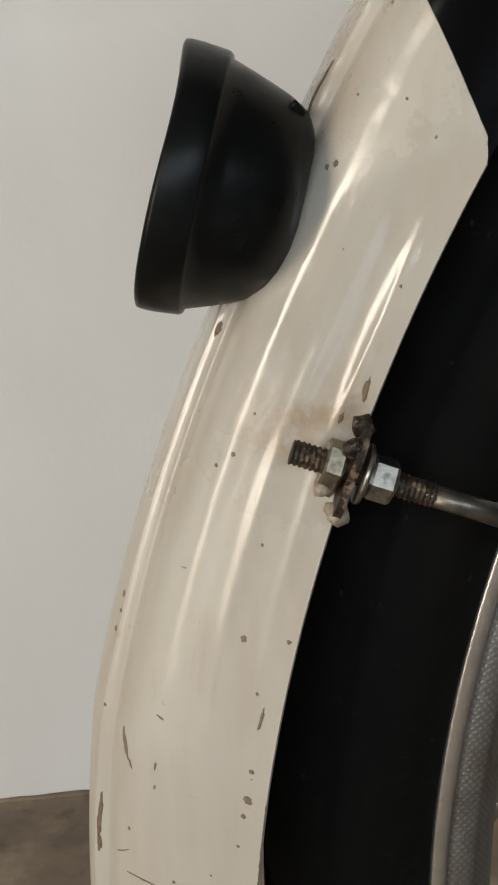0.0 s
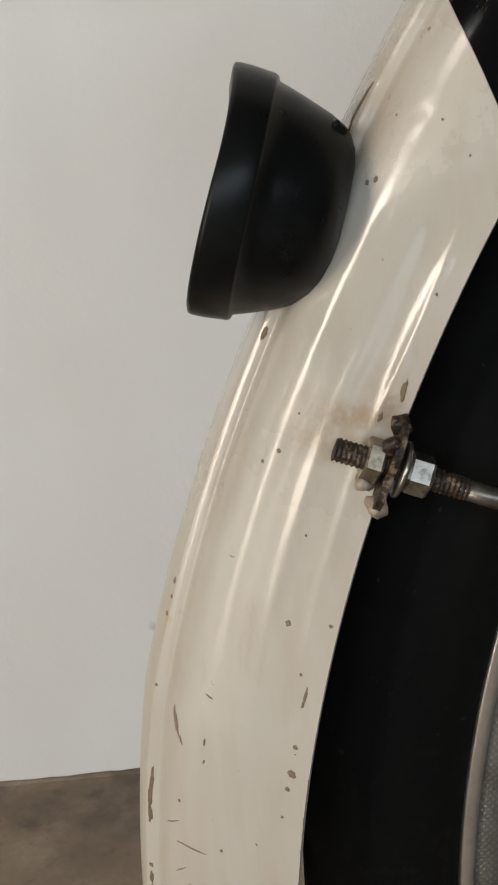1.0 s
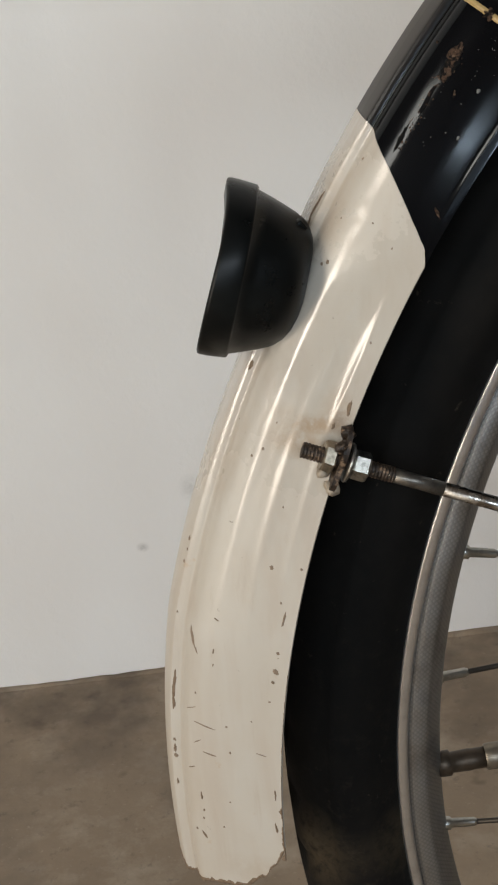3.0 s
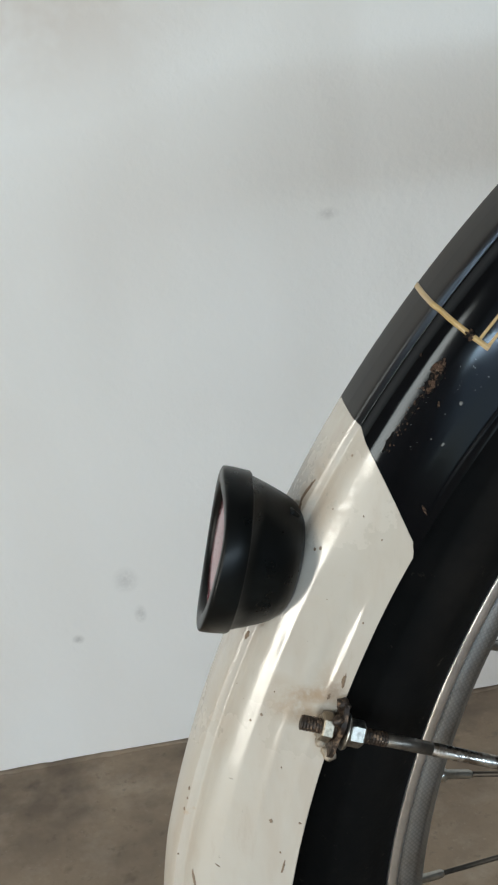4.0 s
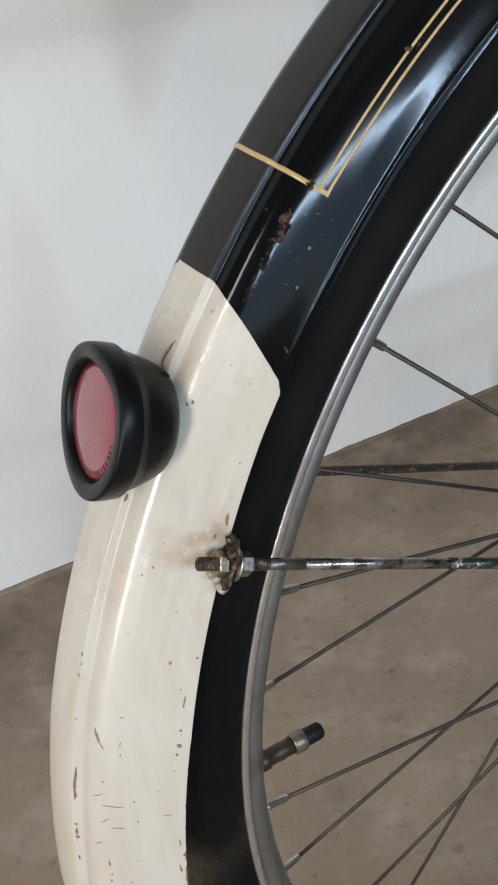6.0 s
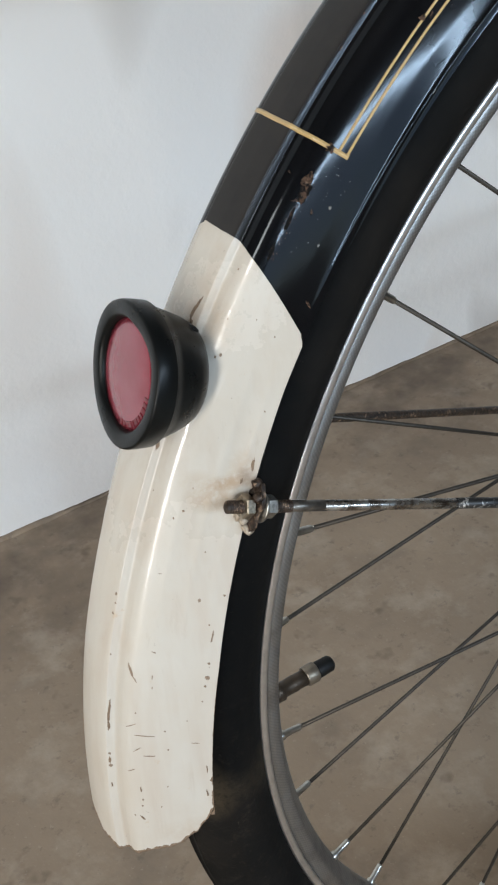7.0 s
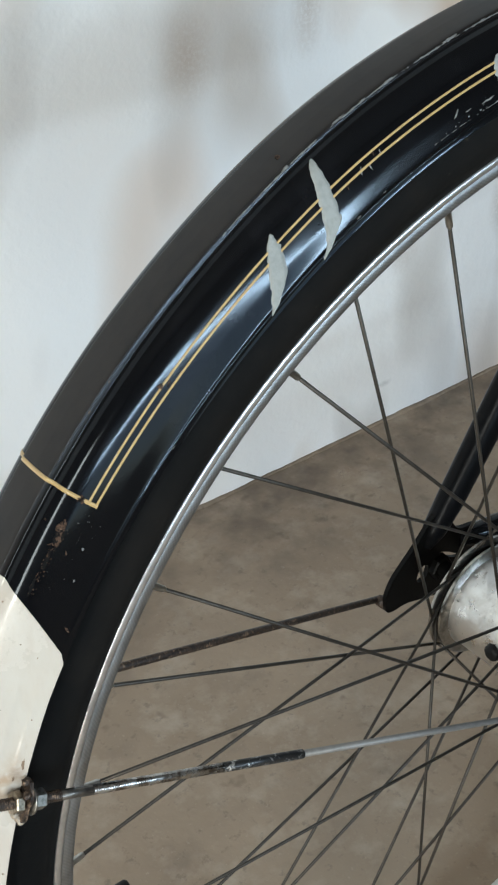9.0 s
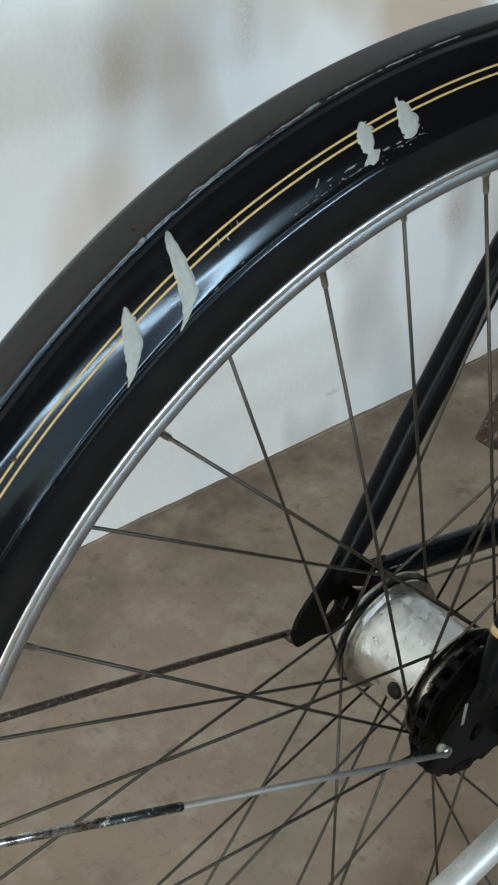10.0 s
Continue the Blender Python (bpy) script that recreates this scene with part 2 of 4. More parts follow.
def rim_steel():
    k = Mat("dull_knurled_steel", (0.35, 0.35, 0.345), 0.3, 1.0)
    k.blend(k.ramp(k.noise(60, 5, 0.7), 0.52, 0.72, 0, 0.6), (0.17, 0.16, 0.155))
    uv = k.nt.nodes.new("ShaderNodeUVMap")
    uv.uv_map = "metres"
    waves = []
    for turn in (45, -45):
        mp = k.nt.nodes.new("ShaderNodeMapping")
        mp.inputs["Rotation"].default_value = (0, 0, radians(turn))
        k.link(uv.outputs[0], mp.inputs["Vector"])
        w = k.node("ShaderNodeTexWave", Scale=235.0)
        k.link(mp.outputs[0], w.inputs["Vector"])
        waves.append(w.outputs["Fac"])
    knurl = k.times(waves[0], waves[1])
    k.blend(k.ramp(knurl, 0.26, 0.03, 0.0, 0.22), (0.07, 0.07, 0.07))
    k.bump(knurl, 0.16, 0.0005)
    k.rough(k.ramp(k.noise(90, 4), 0.3, 0.7, 0.38, 0.55))
    return k.m


def rusty():
    k = Mat("rusty_steel", (0.050, 0.031, 0.020), 0.5, 0.3)
    k.blend(k.ramp(k.noise(300, 5, 0.7), 0.42, 0.62), (0.016, 0.011, 0.008))
    k.blend(k.ramp(k.noise(420, 4, 0.7), 0.55, 0.64, 0, 0.85), (0.27, 0.18, 0.115))
    k.bump(k.noise(700, 4), 0.6, 0.0008)
    return k.m


def hub_alloy():
    k = Mat("polished_hub_alloy", (0.80, 0.79, 0.77), 0.3, 1.0)
    k.blend(k.ramp(k.noise(70, 5, 0.7), 0.50, 0.70, 0, 0.7), (0.52, 0.49, 0.45))
    k.blend(k.ramp(k.noise(160, 4, 0.7), 0.62, 0.70, 0, 0.6), (0.24, 0.20, 0.16))
    k.rough(k.ramp(k.noise(90, 4), 0.3, 0.7, 0.22, 0.42))
    k.bump(k.noise(60, 3, 0.6), 0.35, 0.003)
    k.bump(k.noise(300, 3), 0.15, 0.0005)
    return k.m


def simple(name, base, rough, metal=0.0, grain=150, shade=0.6, coat=0.0, spec=0.5):
    k = Mat(name, base, rough, metal, coat, spec)
    k.blend(k.ramp(k.noise(grain, 4, 0.7), 0.45, 0.7, 0, 0.7), tuple(c * shade for c in base))
    k.bump(k.noise(grain * 3, 3), 0.15, 0.0004)
    return k.m


WALL, FLOOR, SIDE = wall_paint(), concrete(), plain_wall()
WHITE, BLACK, TYRE, CUP = white_enamel(), black_enamel(), rubber_tyre(), cup_plastic()
CHROME, RIM, RUST = chrome(), rim_steel(), rusty()
GOLD = simple("gold_paint", (0.46, 0.315, 0.13), 0.32, 0.0, 200, 0.8, coat=0.5)
SMEAR = simple("grey_white_paint", (0.255, 0.26, 0.24), 0.55, 0.0, 260, 0.7)
CHIP = simple("bare_rusted_chip", (0.25, 0.18, 0.125), 0.7, 0.0, 900, 0.35)
FLAKED = simple("flaked_edge", (0.20, 0.135, 0.085), 0.8, 0.0, 1100, 0.25)
NICK = simple("bare_metal_nick", (0.17, 0.165, 0.155), 0.55, 0.2, 600, 0.3)
STAIN = simple("rust_stain", (0.40, 0.33, 0.25), 0.45, 0.0, 450, 0.3)
SPOKE = simple("dull_spoke_steel", (0.055, 0.047, 0.038), 0.45, 0.7, 200, 0.5)
NIPPLE = simple("nickel_nipple", (0.55, 0.54, 0.50), 0.3, 1.0, 300, 0.6)
ALLOY = hub_alloy()
GREASE = simple("greasy_black_steel", (0.0030, 0.0028, 0.0026), 0.45, 0.0, 200, 0.5, spec=0.09)
COLLAR = simple("tarnished_collar", (0.21, 0.18, 0.14), 0.4, 0.8, 250, 0.5)
BRASS = simple("tarnished_brass", (0.075, 0.055, 0.038), 0.45, 0.6, 250, 0.5)
CAP = simple("black_rubber_cap", (0.005, 0.005, 0.005), 0.55, 0.0, 300, 0.6, spec=0.25)
LIP = simple("polished_rim_edge", (0.72, 0.71, 0.70), 0.30, 0.95, 90, 0.7)
FLANGE_STEEL = simple("tarnished_flange_steel", (0.36, 0.34, 0.31), 0.28, 1.0, 130, 0.22)
TARNISH = simple("tarnished_rod", (0.18, 0.165, 0.145), 0.38, 0.85, 260, 0.3)
RUSTY_PLATE = simple("rust_flecked_plate", (0.36, 0.31, 0.24), 0.34, 0.9, 380, 0.12)
PLATED = simple("dull_plated_steel", (0.40, 0.38, 0.34), 0.3, 0.95, 500, 0.15)
GREY = simple("dull_grey_plating", (0.20, 0.19, 0.175), 0.5, 0.4, 250, 0.7)
STAND = simple("cast_aluminium", (0.55, 0.54, 0.52), 0.45, 0.6, 160, 0.75)
FRAME = simple("dull_black_frame_paint", (0.004, 0.004, 0.0045), 0.30, 0.0, 200, 0.5, spec=0.07)


def red_lens():
    k = Mat("red_lens", (0.19, 0.014, 0.028), 0.2, 0, 0.4)
    k.blend(k.ramp(k.noise(55, 3), 0.35, 0.7, 0, 0.8), (0.25, 0.045, 0.07))
    k.bump(k.noise(900, 2), 0.15, 0.0005)
    return k.m


LENS = red_lens()


def flaking_paint():
    k = Mat("flaking_black_paint", (0.010, 0.010, 0.010), 0.4)
    bare = k.ramp(k.noise(260, 5, 0.75), 0.54, 0.60)
    k.blend(bare, (0.42, 0.41, 0.39))
    k.link(bare, k.b.inputs["Metallic"])
    k.bump(k.noise(300, 4), 0.4, 0.0005)
    return k.m


FLAKE = flaking_paint()


def scab(name, amount):
    """Black paint that rust has broken through."""
    k = Mat(name, (0.004, 0.004, 0.004), 0.75, spec=0.08)
    k.blend(k.ramp(k.noise(520, 5, 0.75), 0.60 - amount, 0.68 - amount), (0.070, 0.042, 0.028))
    k.blend(k.ramp(k.noise(900, 4, 0.75), 0.66 - amount * 0.5, 0.72 - amount * 0.5, 0, 0.8), (0.17, 0.115, 0.08))
    k.bump(k.noise(700, 4), 0.5, 0.0006)
    return k.m


SCAB, DUST = scab("brown_scab", 0.16), scab("thin_rust_film", 0.05)
LENS_DARK = simple("dark_red_plastic", (0.13, 0.004, 0.012), 0.3, 0.0, 700, 0.5)


# ---------------------------------------------------------------- mesh helpers
def part(name, bm, material, parent=None, label="", smooth=True):
    me = bpy.data.meshes.new(name)
    bmesh.ops.recalc_face_normals(bm, faces=bm.faces)
    bm.to_mesh(me)
    bm.free()
    me.materials.append(material)
    if smooth:
        for p in me.polygons:
            p.use_smooth = True
    ob = new(name, me)
    if parent is not None:
        ob.parent = parent
    if label:
        ob["label"] = label
    return ob


def sharp(ob, degrees=35):
    """Smooth shading that stops at sharp edges."""
    me = ob.data
    bm = bmesh.new()
    bm.from_mesh(me)
    for e in bm.edges:
        e.smooth = len(e.link_faces) == 2 and e.calc_face_angle() < radians(degrees)
    bm.to_mesh(me)
    bm.free()
    return ob


def tube(bm, points, radii, segs=12, cap=True):
    """A round bar along points."""
    points = [Vector(p) for p in points]
    if isinstance(radii, (int, float)):
        radii = [radii] * len(points)
    rings = []
    side = None
    for i, p in enumerate(points):
        d = (points[min(i + 1, len(points) - 1)] - points[max(i - 1, 0)]).normalized()
        if side is None:
            side = d.orthogonal().normalized()
        side = (side - d * side.dot(d)).normalized()
        up = d.cross(side)
        rings.append([bm.verts.new(p + (side * math.cos(a) + up * math.sin(a)) * radii[i])
                      for a in (2 * math.pi * k / segs for k in range(segs))])
    for a, b in zip(rings, rings[1:]):
        for k in range(segs):
            bm.faces.new((a[k], a[(k + 1) % segs], b[(k + 1) % segs], b[k]))
    if cap:
        bm.faces.new(rings[0])
        bm.faces.new(rings[-1])
    return bm


def grid(bm, rows, closed_u=False, closed_v=False):
    """Faces between rows of points; returns the verts."""
    vs = [[bm.verts.new(p) for p in row] for row in rows]
    nu, nv = len(vs), len(vs[0])
    for i in range(nu if closed_u else nu - 1):
        for j in range(nv if closed_v else nv - 1):
            bm.faces.new((vs[i][j], vs[(i + 1) % nu][j], vs[(i + 1) % nu][(j + 1) % nv], vs[i][(j + 1) % nv]))
    return vs


def block(bm, m, sx, sy, sz, bevel=0.0):
    r = bmesh.ops.create_cube(bm, size=1, matrix=m @ Matrix.Diagonal((sx, sy, sz, 1)))
    if bevel:
        es = list({e for v in r["verts"] for e in v.link_edges})
        bmesh.ops.bevel(bm, geom=es, offset=bevel, segments=2, affect="EDGES", profile=0.7)
    return bm


def frame_along(p, d, up=(0, 0, 1)):
    """A matrix at p whose z runs along d."""
    z = Vector(d).normalized()
    x = Vector(up).cross(z)
    x = x.normalized() if x.length > 1e-4 else z.orthogonal().normalized()
    y = z.cross(x)
    return Matrix(((x.x, y.x, z.x, p[0]), (x.y, y.y, z.y, p[1]), (x.z, y.z, z.z, p[2]), (0, 0, 0, 1)))


def lathe(bm, m, outline, segs=48):
    """Turns an outline of (radius, height) round the z axis of m."""
    rows = [[m @ Vector((r * math.cos(a), r * math.sin(a), h)) for r, h in outline]
            for a in (2 * math.pi * k / segs for k in range(segs))]
    grid(bm, rows, closed_u=True)
    bmesh.ops.remove_doubles(bm, verts=bm.verts, dist=1e-6)
    return bm


def hexagon(bm, m, width, length):
    """A nut, its axis along z of m, with chamfered corners."""
    rc = width / math.sqrt(3)
    levels = ((0.0, 0.90), (0.12, 1.0), (0.88, 1.0), (1.0, 0.90))
    rows = [[m @ Vector((rc * s * math.cos(a), rc * s * math.sin(a), h * length))
             for a in (math.pi / 3 * k for k in range(6))] for h, s in levels]
    vs = grid(bm, rows, closed_v=True)
    bm.faces.new(vs[0])
    bm.faces.new(vs[-1])
    return bm


def screw(bm, m, radius, length, pitch=0.001, segs=14):
    """A threaded end along z of m."""
    n = int(length / pitch * 4)
    rows = []
    for i in range(n + 1):
        rows.append([])
        for k in range(segs):
            a = 2 * math.pi * k / segs
            h = length * i / n
            ph = (h / pitch - k / segs) % 1
            r = radius * (0.84 + 0.16 * (1 - abs(2 * ph - 1)))
            rows[-1].append(m @ Vector((r * math.cos(a), r * math.sin(a), h)))
    vs = grid(bm, rows, closed_v=True)
    bm.faces.new(vs[0])
    bm.faces.new(vs[-1])
    return bm


# ---------------------------------------------------------------- the room
WALL_Y = 0.618


def box_wall(name, x0, y0, z0, x1, y1, z1, material, label):
    bm = bmesh.new()
    block(bm, pose((x0 + x1) / 2, (y0 + y1) / 2, (z0 + z1) / 2), x1 - x0, y1 - y0, z1 - z0)
    return tagged(part(name, bm, material, smooth=False), label, "wall", kind="structure")


def build_room():
    bm = bmesh.new()
    n = 60
    rows = []
    for i in range(n + 1):
        rows.append([])
        for j in range(n + 1):
            x, y = -2.4 + 5.2 * i / n, -2.6 + 3.4 * j / n
            rows[-1].append((x, y, 0.0))
    grid(bm, rows)
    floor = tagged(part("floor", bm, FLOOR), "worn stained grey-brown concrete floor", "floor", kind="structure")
    back = box_wall("wall_back", -2.6, 0, -0.05, 3.0, 0.2, 2.75, WALL, "white limewashed plaster wall with faint stains")
    back.matrix_world = pose(0, WALL_Y, 0, 0, 0, -0.72)
    # added fillet that breaks up the hard joint of wall and floor
    bm = bmesh.new()
    rows = []
    for i in range(421):
        x = -1.6 + 3.2 * i / 420
        up = 0.0025 + 0.003 * noise.noise(Vector((x * 14, 1.0, 0))) + 0.0015 * noise.noise(Vector((x * 70, 2.0, 0)))
        out = 0.005 + 0.004 * noise.noise(Vector((x * 9, 5.0, 0))) + 0.002 * noise.noise(Vector((x * 60, 8.0, 0)))
        foot = WALL_Y - math.tan(radians(0.72)) * x
        rows.append([(x, foot + 0.004, max(up, 0.001)), (x, foot - 0.3 * out, max(up, 0.001) * 0.6), (x, foot - 0.7 * out, 0.002), (x, foot - out, -0.001), (x, foot + 0.004, -0.001)])
    grid(bm, rows, closed_v=True)
    tagged(part("trim", bm, FLOOR), "rough cement fillet added to soften the foot of the wall", "trim", kind="structure")
    # unseen walls and ceiling close the room, dim to keep enamel reflections dark
    box_wall("wall_right", 2.8, -2.8, -0.05, 3.0, 0.9, 2.75, SIDE, "unseen plain dim plastered wall")
    # unseen wall with a window behind the camera
    bm = bmesh.new()
    for x0, x1, z0, z1 in ((-2.6, -2.05, -0.05, 2.75), (1.35, 3.0, -0.05, 2.75), (-2.05, 1.35, -0.05, 0.77), (-2.05, 1.35, 1.62, 2.75)):
        block(bm, pose((x0 + x1) / 2, -2.7, (z0 + z1) / 2), x1 - x0, 0.2, z1 - z0)
    tagged(part("wall_front", bm, SIDE, smooth=False), "unseen plain dim wall with a window opening", "wall", kind="structure")
    bm = bmesh.new()
    for y0, y1, z0, z1 in ((-2.8, -1.50, -0.05, 2.75), (-1.00, 0.9, -0.05, 2.75), (-1.50, -1.00, 2.05, 2.75)):
        block(bm, pose(-2.5, (y0 + y1) / 2, (z0 + z1) / 2), 0.2, y1 - y0, z1 - z0)
    tagged(part("wall_left", bm, SIDE, smooth=False), "unseen plain dim wall with a doorway", "wall", kind="structure")
    bm = bmesh.new()
    block(bm, pose(0.2, -0.95, 2.8), 5.6, 3.7, 0.1)
    tagged(part("ceiling", bm, SIDE, smooth=False), "unseen plain dim ceiling", "ceiling", kind="structure")


build_room()

# ---------------------------------------------------------------- the bicycle
CZ = 0.369          # height of the rear axle
bicycle = tagged(new("bicycle"), "old black roadster bicycle with cream mudguard tail beside a white wall", "bicycle")
bicycle.empty_display_size = 0.1


def ring_point(r, degrees, y):
    a = radians(degrees)
    return Vector((-r * math.cos(a), y, CZ + r * math.sin(a)))


def revolve(bm, outline, n, uv=False):
    """Turns a closed outline of (radius, y) round the axle."""
    rows = [[ring_point(r, 360 * i / n, y) for r, y in outline] for i in range(n)]
    grid(bm, rows, closed_u=True, closed_v=True)
    if uv:
        layer = bm.loops.layers.uv.new("metres")
        m = len(outline)
        run = [0.0]
        for a, b in zip(outline, outline[1:] + outline[:1]):
            run.append(run[-1] + math.hypot(a[0] - b[0], a[1] - b[1]))
        step = 2 * math.pi * 0.318 / n
        for k, f in enumerate(bm.faces):
            i, j = divmod(k, m)
            for loop, (di, dj) in zip(f.loops, ((0, 0), (1, 0), (1, 1), (0, 1))):
                loop[layer].uv = ((i + di) * step, run[j + dj])
    return bm


# mudguard: half profile (distance from the middle, radius)
HALF = [(0.0, 0.3952), (0.005, 0.3951), (0.0083, 0.3949), (0.0091, 0.3944), (0.0097, 0.3935), (0.0102, 0.3926), (0.0110, 0.3922), (0.0122, 0.3919), (0.0138, 0.3915), (0.0165, 0.3900),
        (0.0195, 0.3868), (0.0222, 0.3830), (0.0248, 0.3787), (0.0270, 0.3747), (0.0290, 0.3709), (0.0304, 0.3683), (0.0312, 0.3668)]
LENGTH = [0.0]
for p0, p1 in zip(HALF, HALF[1:]):
    LENGTH.append(LENGTH[-1] + math.hypot(p1[0] - p0[0], p1[1] - p0[1]))
SPAN = LENGTH[-1]


TAIL_FLUTES = ((0.0240, 0.00017, 0.0012), (0.0325, 0.00026, 0.0010), (0.0405, 0.00020, 0.0009))
UPPER_FLUTES = ((0.0240, 0.00004, 0.0014), (0.0360, 0.00003, 0.0012), (0.0436, 0.00022, 0.0006))


def rolled(a, degrees):
    """Shallow flutes that the rolling left along the sides."""
    k = min(max((36 - degrees) / 3, 0.0), 1.0)
    near = math.exp(-(max(0.0, 20.5 - degrees) / 4.5) ** 2 - (max(0.0, degrees - 27.0) / 2.5) ** 2)
    worn = near * (1 + 0.6 * noise.noise(Vector((degrees * 0.5, 4.0, 2.0))))
    return sum(f * h * math.exp(-((a - c) / w) ** 2 / 2) for f, flutes in ((k * worn, TAIL_FLUTES), (1 - k, UPPER_FLUTES)) for c, h, w in flutes)


def profile(a, degrees):
    i = max(k for k in range(len(LENGTH) - 1) if LENGTH[k] <= a + 1e-12)
    f = (a - LENGTH[i]) / (LENGTH[i + 1] - LENGTH[i])
    c = [HALF[max(i - 1, 0)], HALF[i], HALF[i + 1], HALF[min(i + 2, len(HALF) - 1)]]
    y, r = (0.5 * (2 * c[1][k] + (c[2][k] - c[0][k]) * f + (2 * c[0][k] - 5 * c[1][k] + 4 * c[2][k] - c[3][k]) * f * f
                   + (3 * c[1][k] - c[0][k] - 3 * c[2][k] + c[3][k]) * f ** 3) for k in (0, 1))
    h = rolled(a, degrees)
    return y + 0.8 * h, r + 0.6 * h


def guard(s, degrees, lift=0.0):
    """A point of the mudguard's outer face: s metres from the middle (negative: the drive side), at an angle, lifted off it."""
    a = min(abs(s), SPAN)
    y, r = profile(a, degrees)
    y2, r2 = profile(min(a + 0.0002, SPAN), degrees)
    y1, r1 = profile(max(a - 0.0002, 0.0), degrees)
    ln = math.hypot(y2 - y1, r2 - r1)
    ny, nr = -(r2 - r1) / ln, (y2 - y1) / ln
    w = min(max((29 - degrees) / 17, 0.0), 1.0)            # the tail flares out and bends to the drive side
    r += 0.0044 - 0.0024 * min(max((degrees - 48) / 40, 0.0), 1.0)     # the guard closes in towards the top
    r -= 0.00030 * 1.5 * math.log(1 + math.exp((degrees - 65.0) / 1.5))
    r += 0.001 * w + (r - 0.367) / 0.0282 * 0.0055 * w + 0.0016 * w * max(0.0, 1 - (a / 0.0095) ** 2)
    if s < 0 and degrees < 34:                             # a shallow dent beside the stay
        r -= 0.0017 * math.exp(-((a - 0.0355) / 0.0032) ** 2 / 2 - ((degrees - 26.3) / 1.9) ** 2 / 2)
    side = -1 if s < 0 else 1
    return ring_point(r + nr * lift, degrees, side * (y + ny * lift) - 0.003 - 0.007 * w)


# finer across the ridge and the rolled edge
COLUMNS = sorted({round(f, 6) for f in [SPAN * k / 70 for k in range(71)] + [0.0084 + 0.00016 * k for k in range(20)] + [0.0420 + 0.0002 * k for k in range(13)] if f < SPAN} | {SPAN})
COLUMNS = [-c for c in reversed(COLUMNS) if c > 0] + COLUMNS


def paint_edge(s):
    """Where the cream tail ends and the black begins."""
    u = max(0.0, (abs(s) - 0.009) / (SPAN - 0.009))
    return 35.17 - 3.3 * u ** 1.35 - 0.35 * max(0.0, u - 0.94) / 0.06


def tip_edge(s):
    u = abs(s) / SPAN
    ragged = 0.30 * noise.noise(Vector((s * 260, 3.1, 0))) + 0.12 * noise.noise(Vector((s * 900, 7.7, 0)))
    return -2.2 + 2.4 * max(0.0, (s + 0.013) / 0.022) ** 1.5 * (s < 0.02) + 3.6 * (s >= 0.02) + 1.2 * u * u * (s < 0) + 2.2 * max(0.0, (u - 0.7) / 0.3) ** 2 + ragged


def shell(name, lo, hi, steps, material, parent, label):
    bm = bmesh.new()
    outer, inner = [], []
    for i in range(steps + 1):
        f = i / steps
        outer.append([guard(s, lo(s) + f * (hi(s) - lo(s))) for s in COLUMNS])
        inner.append([guard(s, lo(s) + f * (hi(s) - lo(s)), -0.0009) for s in COLUMNS])
    grid(bm, [a + b[::-1] for a, b in zip(outer, inner)], closed_v=True)
    for e in (0, -1):
        grid(bm, [outer[e], inner[e]])
    bmesh.ops.remove_doubles(bm, verts=bm.verts, dist=1e-6)
    return sharp(part(name, bm, material, parent, label), 50)


mudguard = shell("mudguard", paint_edge, lambda s: 150.0, 170, BLACK, bicycle, "glossy black steel mudguard with gold pinstripes")
tail = shell("tail", tip_edge, lambda s: paint_edge(s) - 0.02, 70, WHITE, mudguard, "chipped cream-white painted mudguard tail")


def strip(name, s0, s1, a0, a1, width, material, parent, lift=0.00025, label="", n=60):
    """A thin painted line from (s0, a0) to (s1, a1)."""
    bm = bmesh.new()
    rows = []
    for i in range(n + 1):
        f = i / n
        s, a = s0 + f * (s1 - s0), a0 + f * (a1 - a0)
        ds, da = (s1 - s0), radians(a1 - a0) * 0.385
        ln = math.hypot(ds, da)
        px, pa = -da / ln * width / 2, ds / ln * width / 2
        pa = math.degrees(pa / 0.385)
        rows.append([guard(s + px, a + pa, -0.0001), guard(s + px, a + pa, lift), guard(s - px, a - pa, lift), guard(s - px, a - pa, -0.0001)])
    grid(bm, rows, closed_v=True)
    return part(name, bm, material, parent, label)


for sg in (-1, 1):
    strip("pinstripe", 0.0, sg * 0.0308, 40.95, 41.02, 0.0016, GOLD, mudguard, label="gold cross pinstripe")
    strip("pinstripe", sg * 0.0272, sg * 0.0276, 41.0, 149.0, 0.00088, GOLD, mudguard, n=200)
    strip("pinstripe", sg * 0.0302, sg * 0.0312, 41.0, 149.0, 0.00088, GOLD, mudguard, n=200)


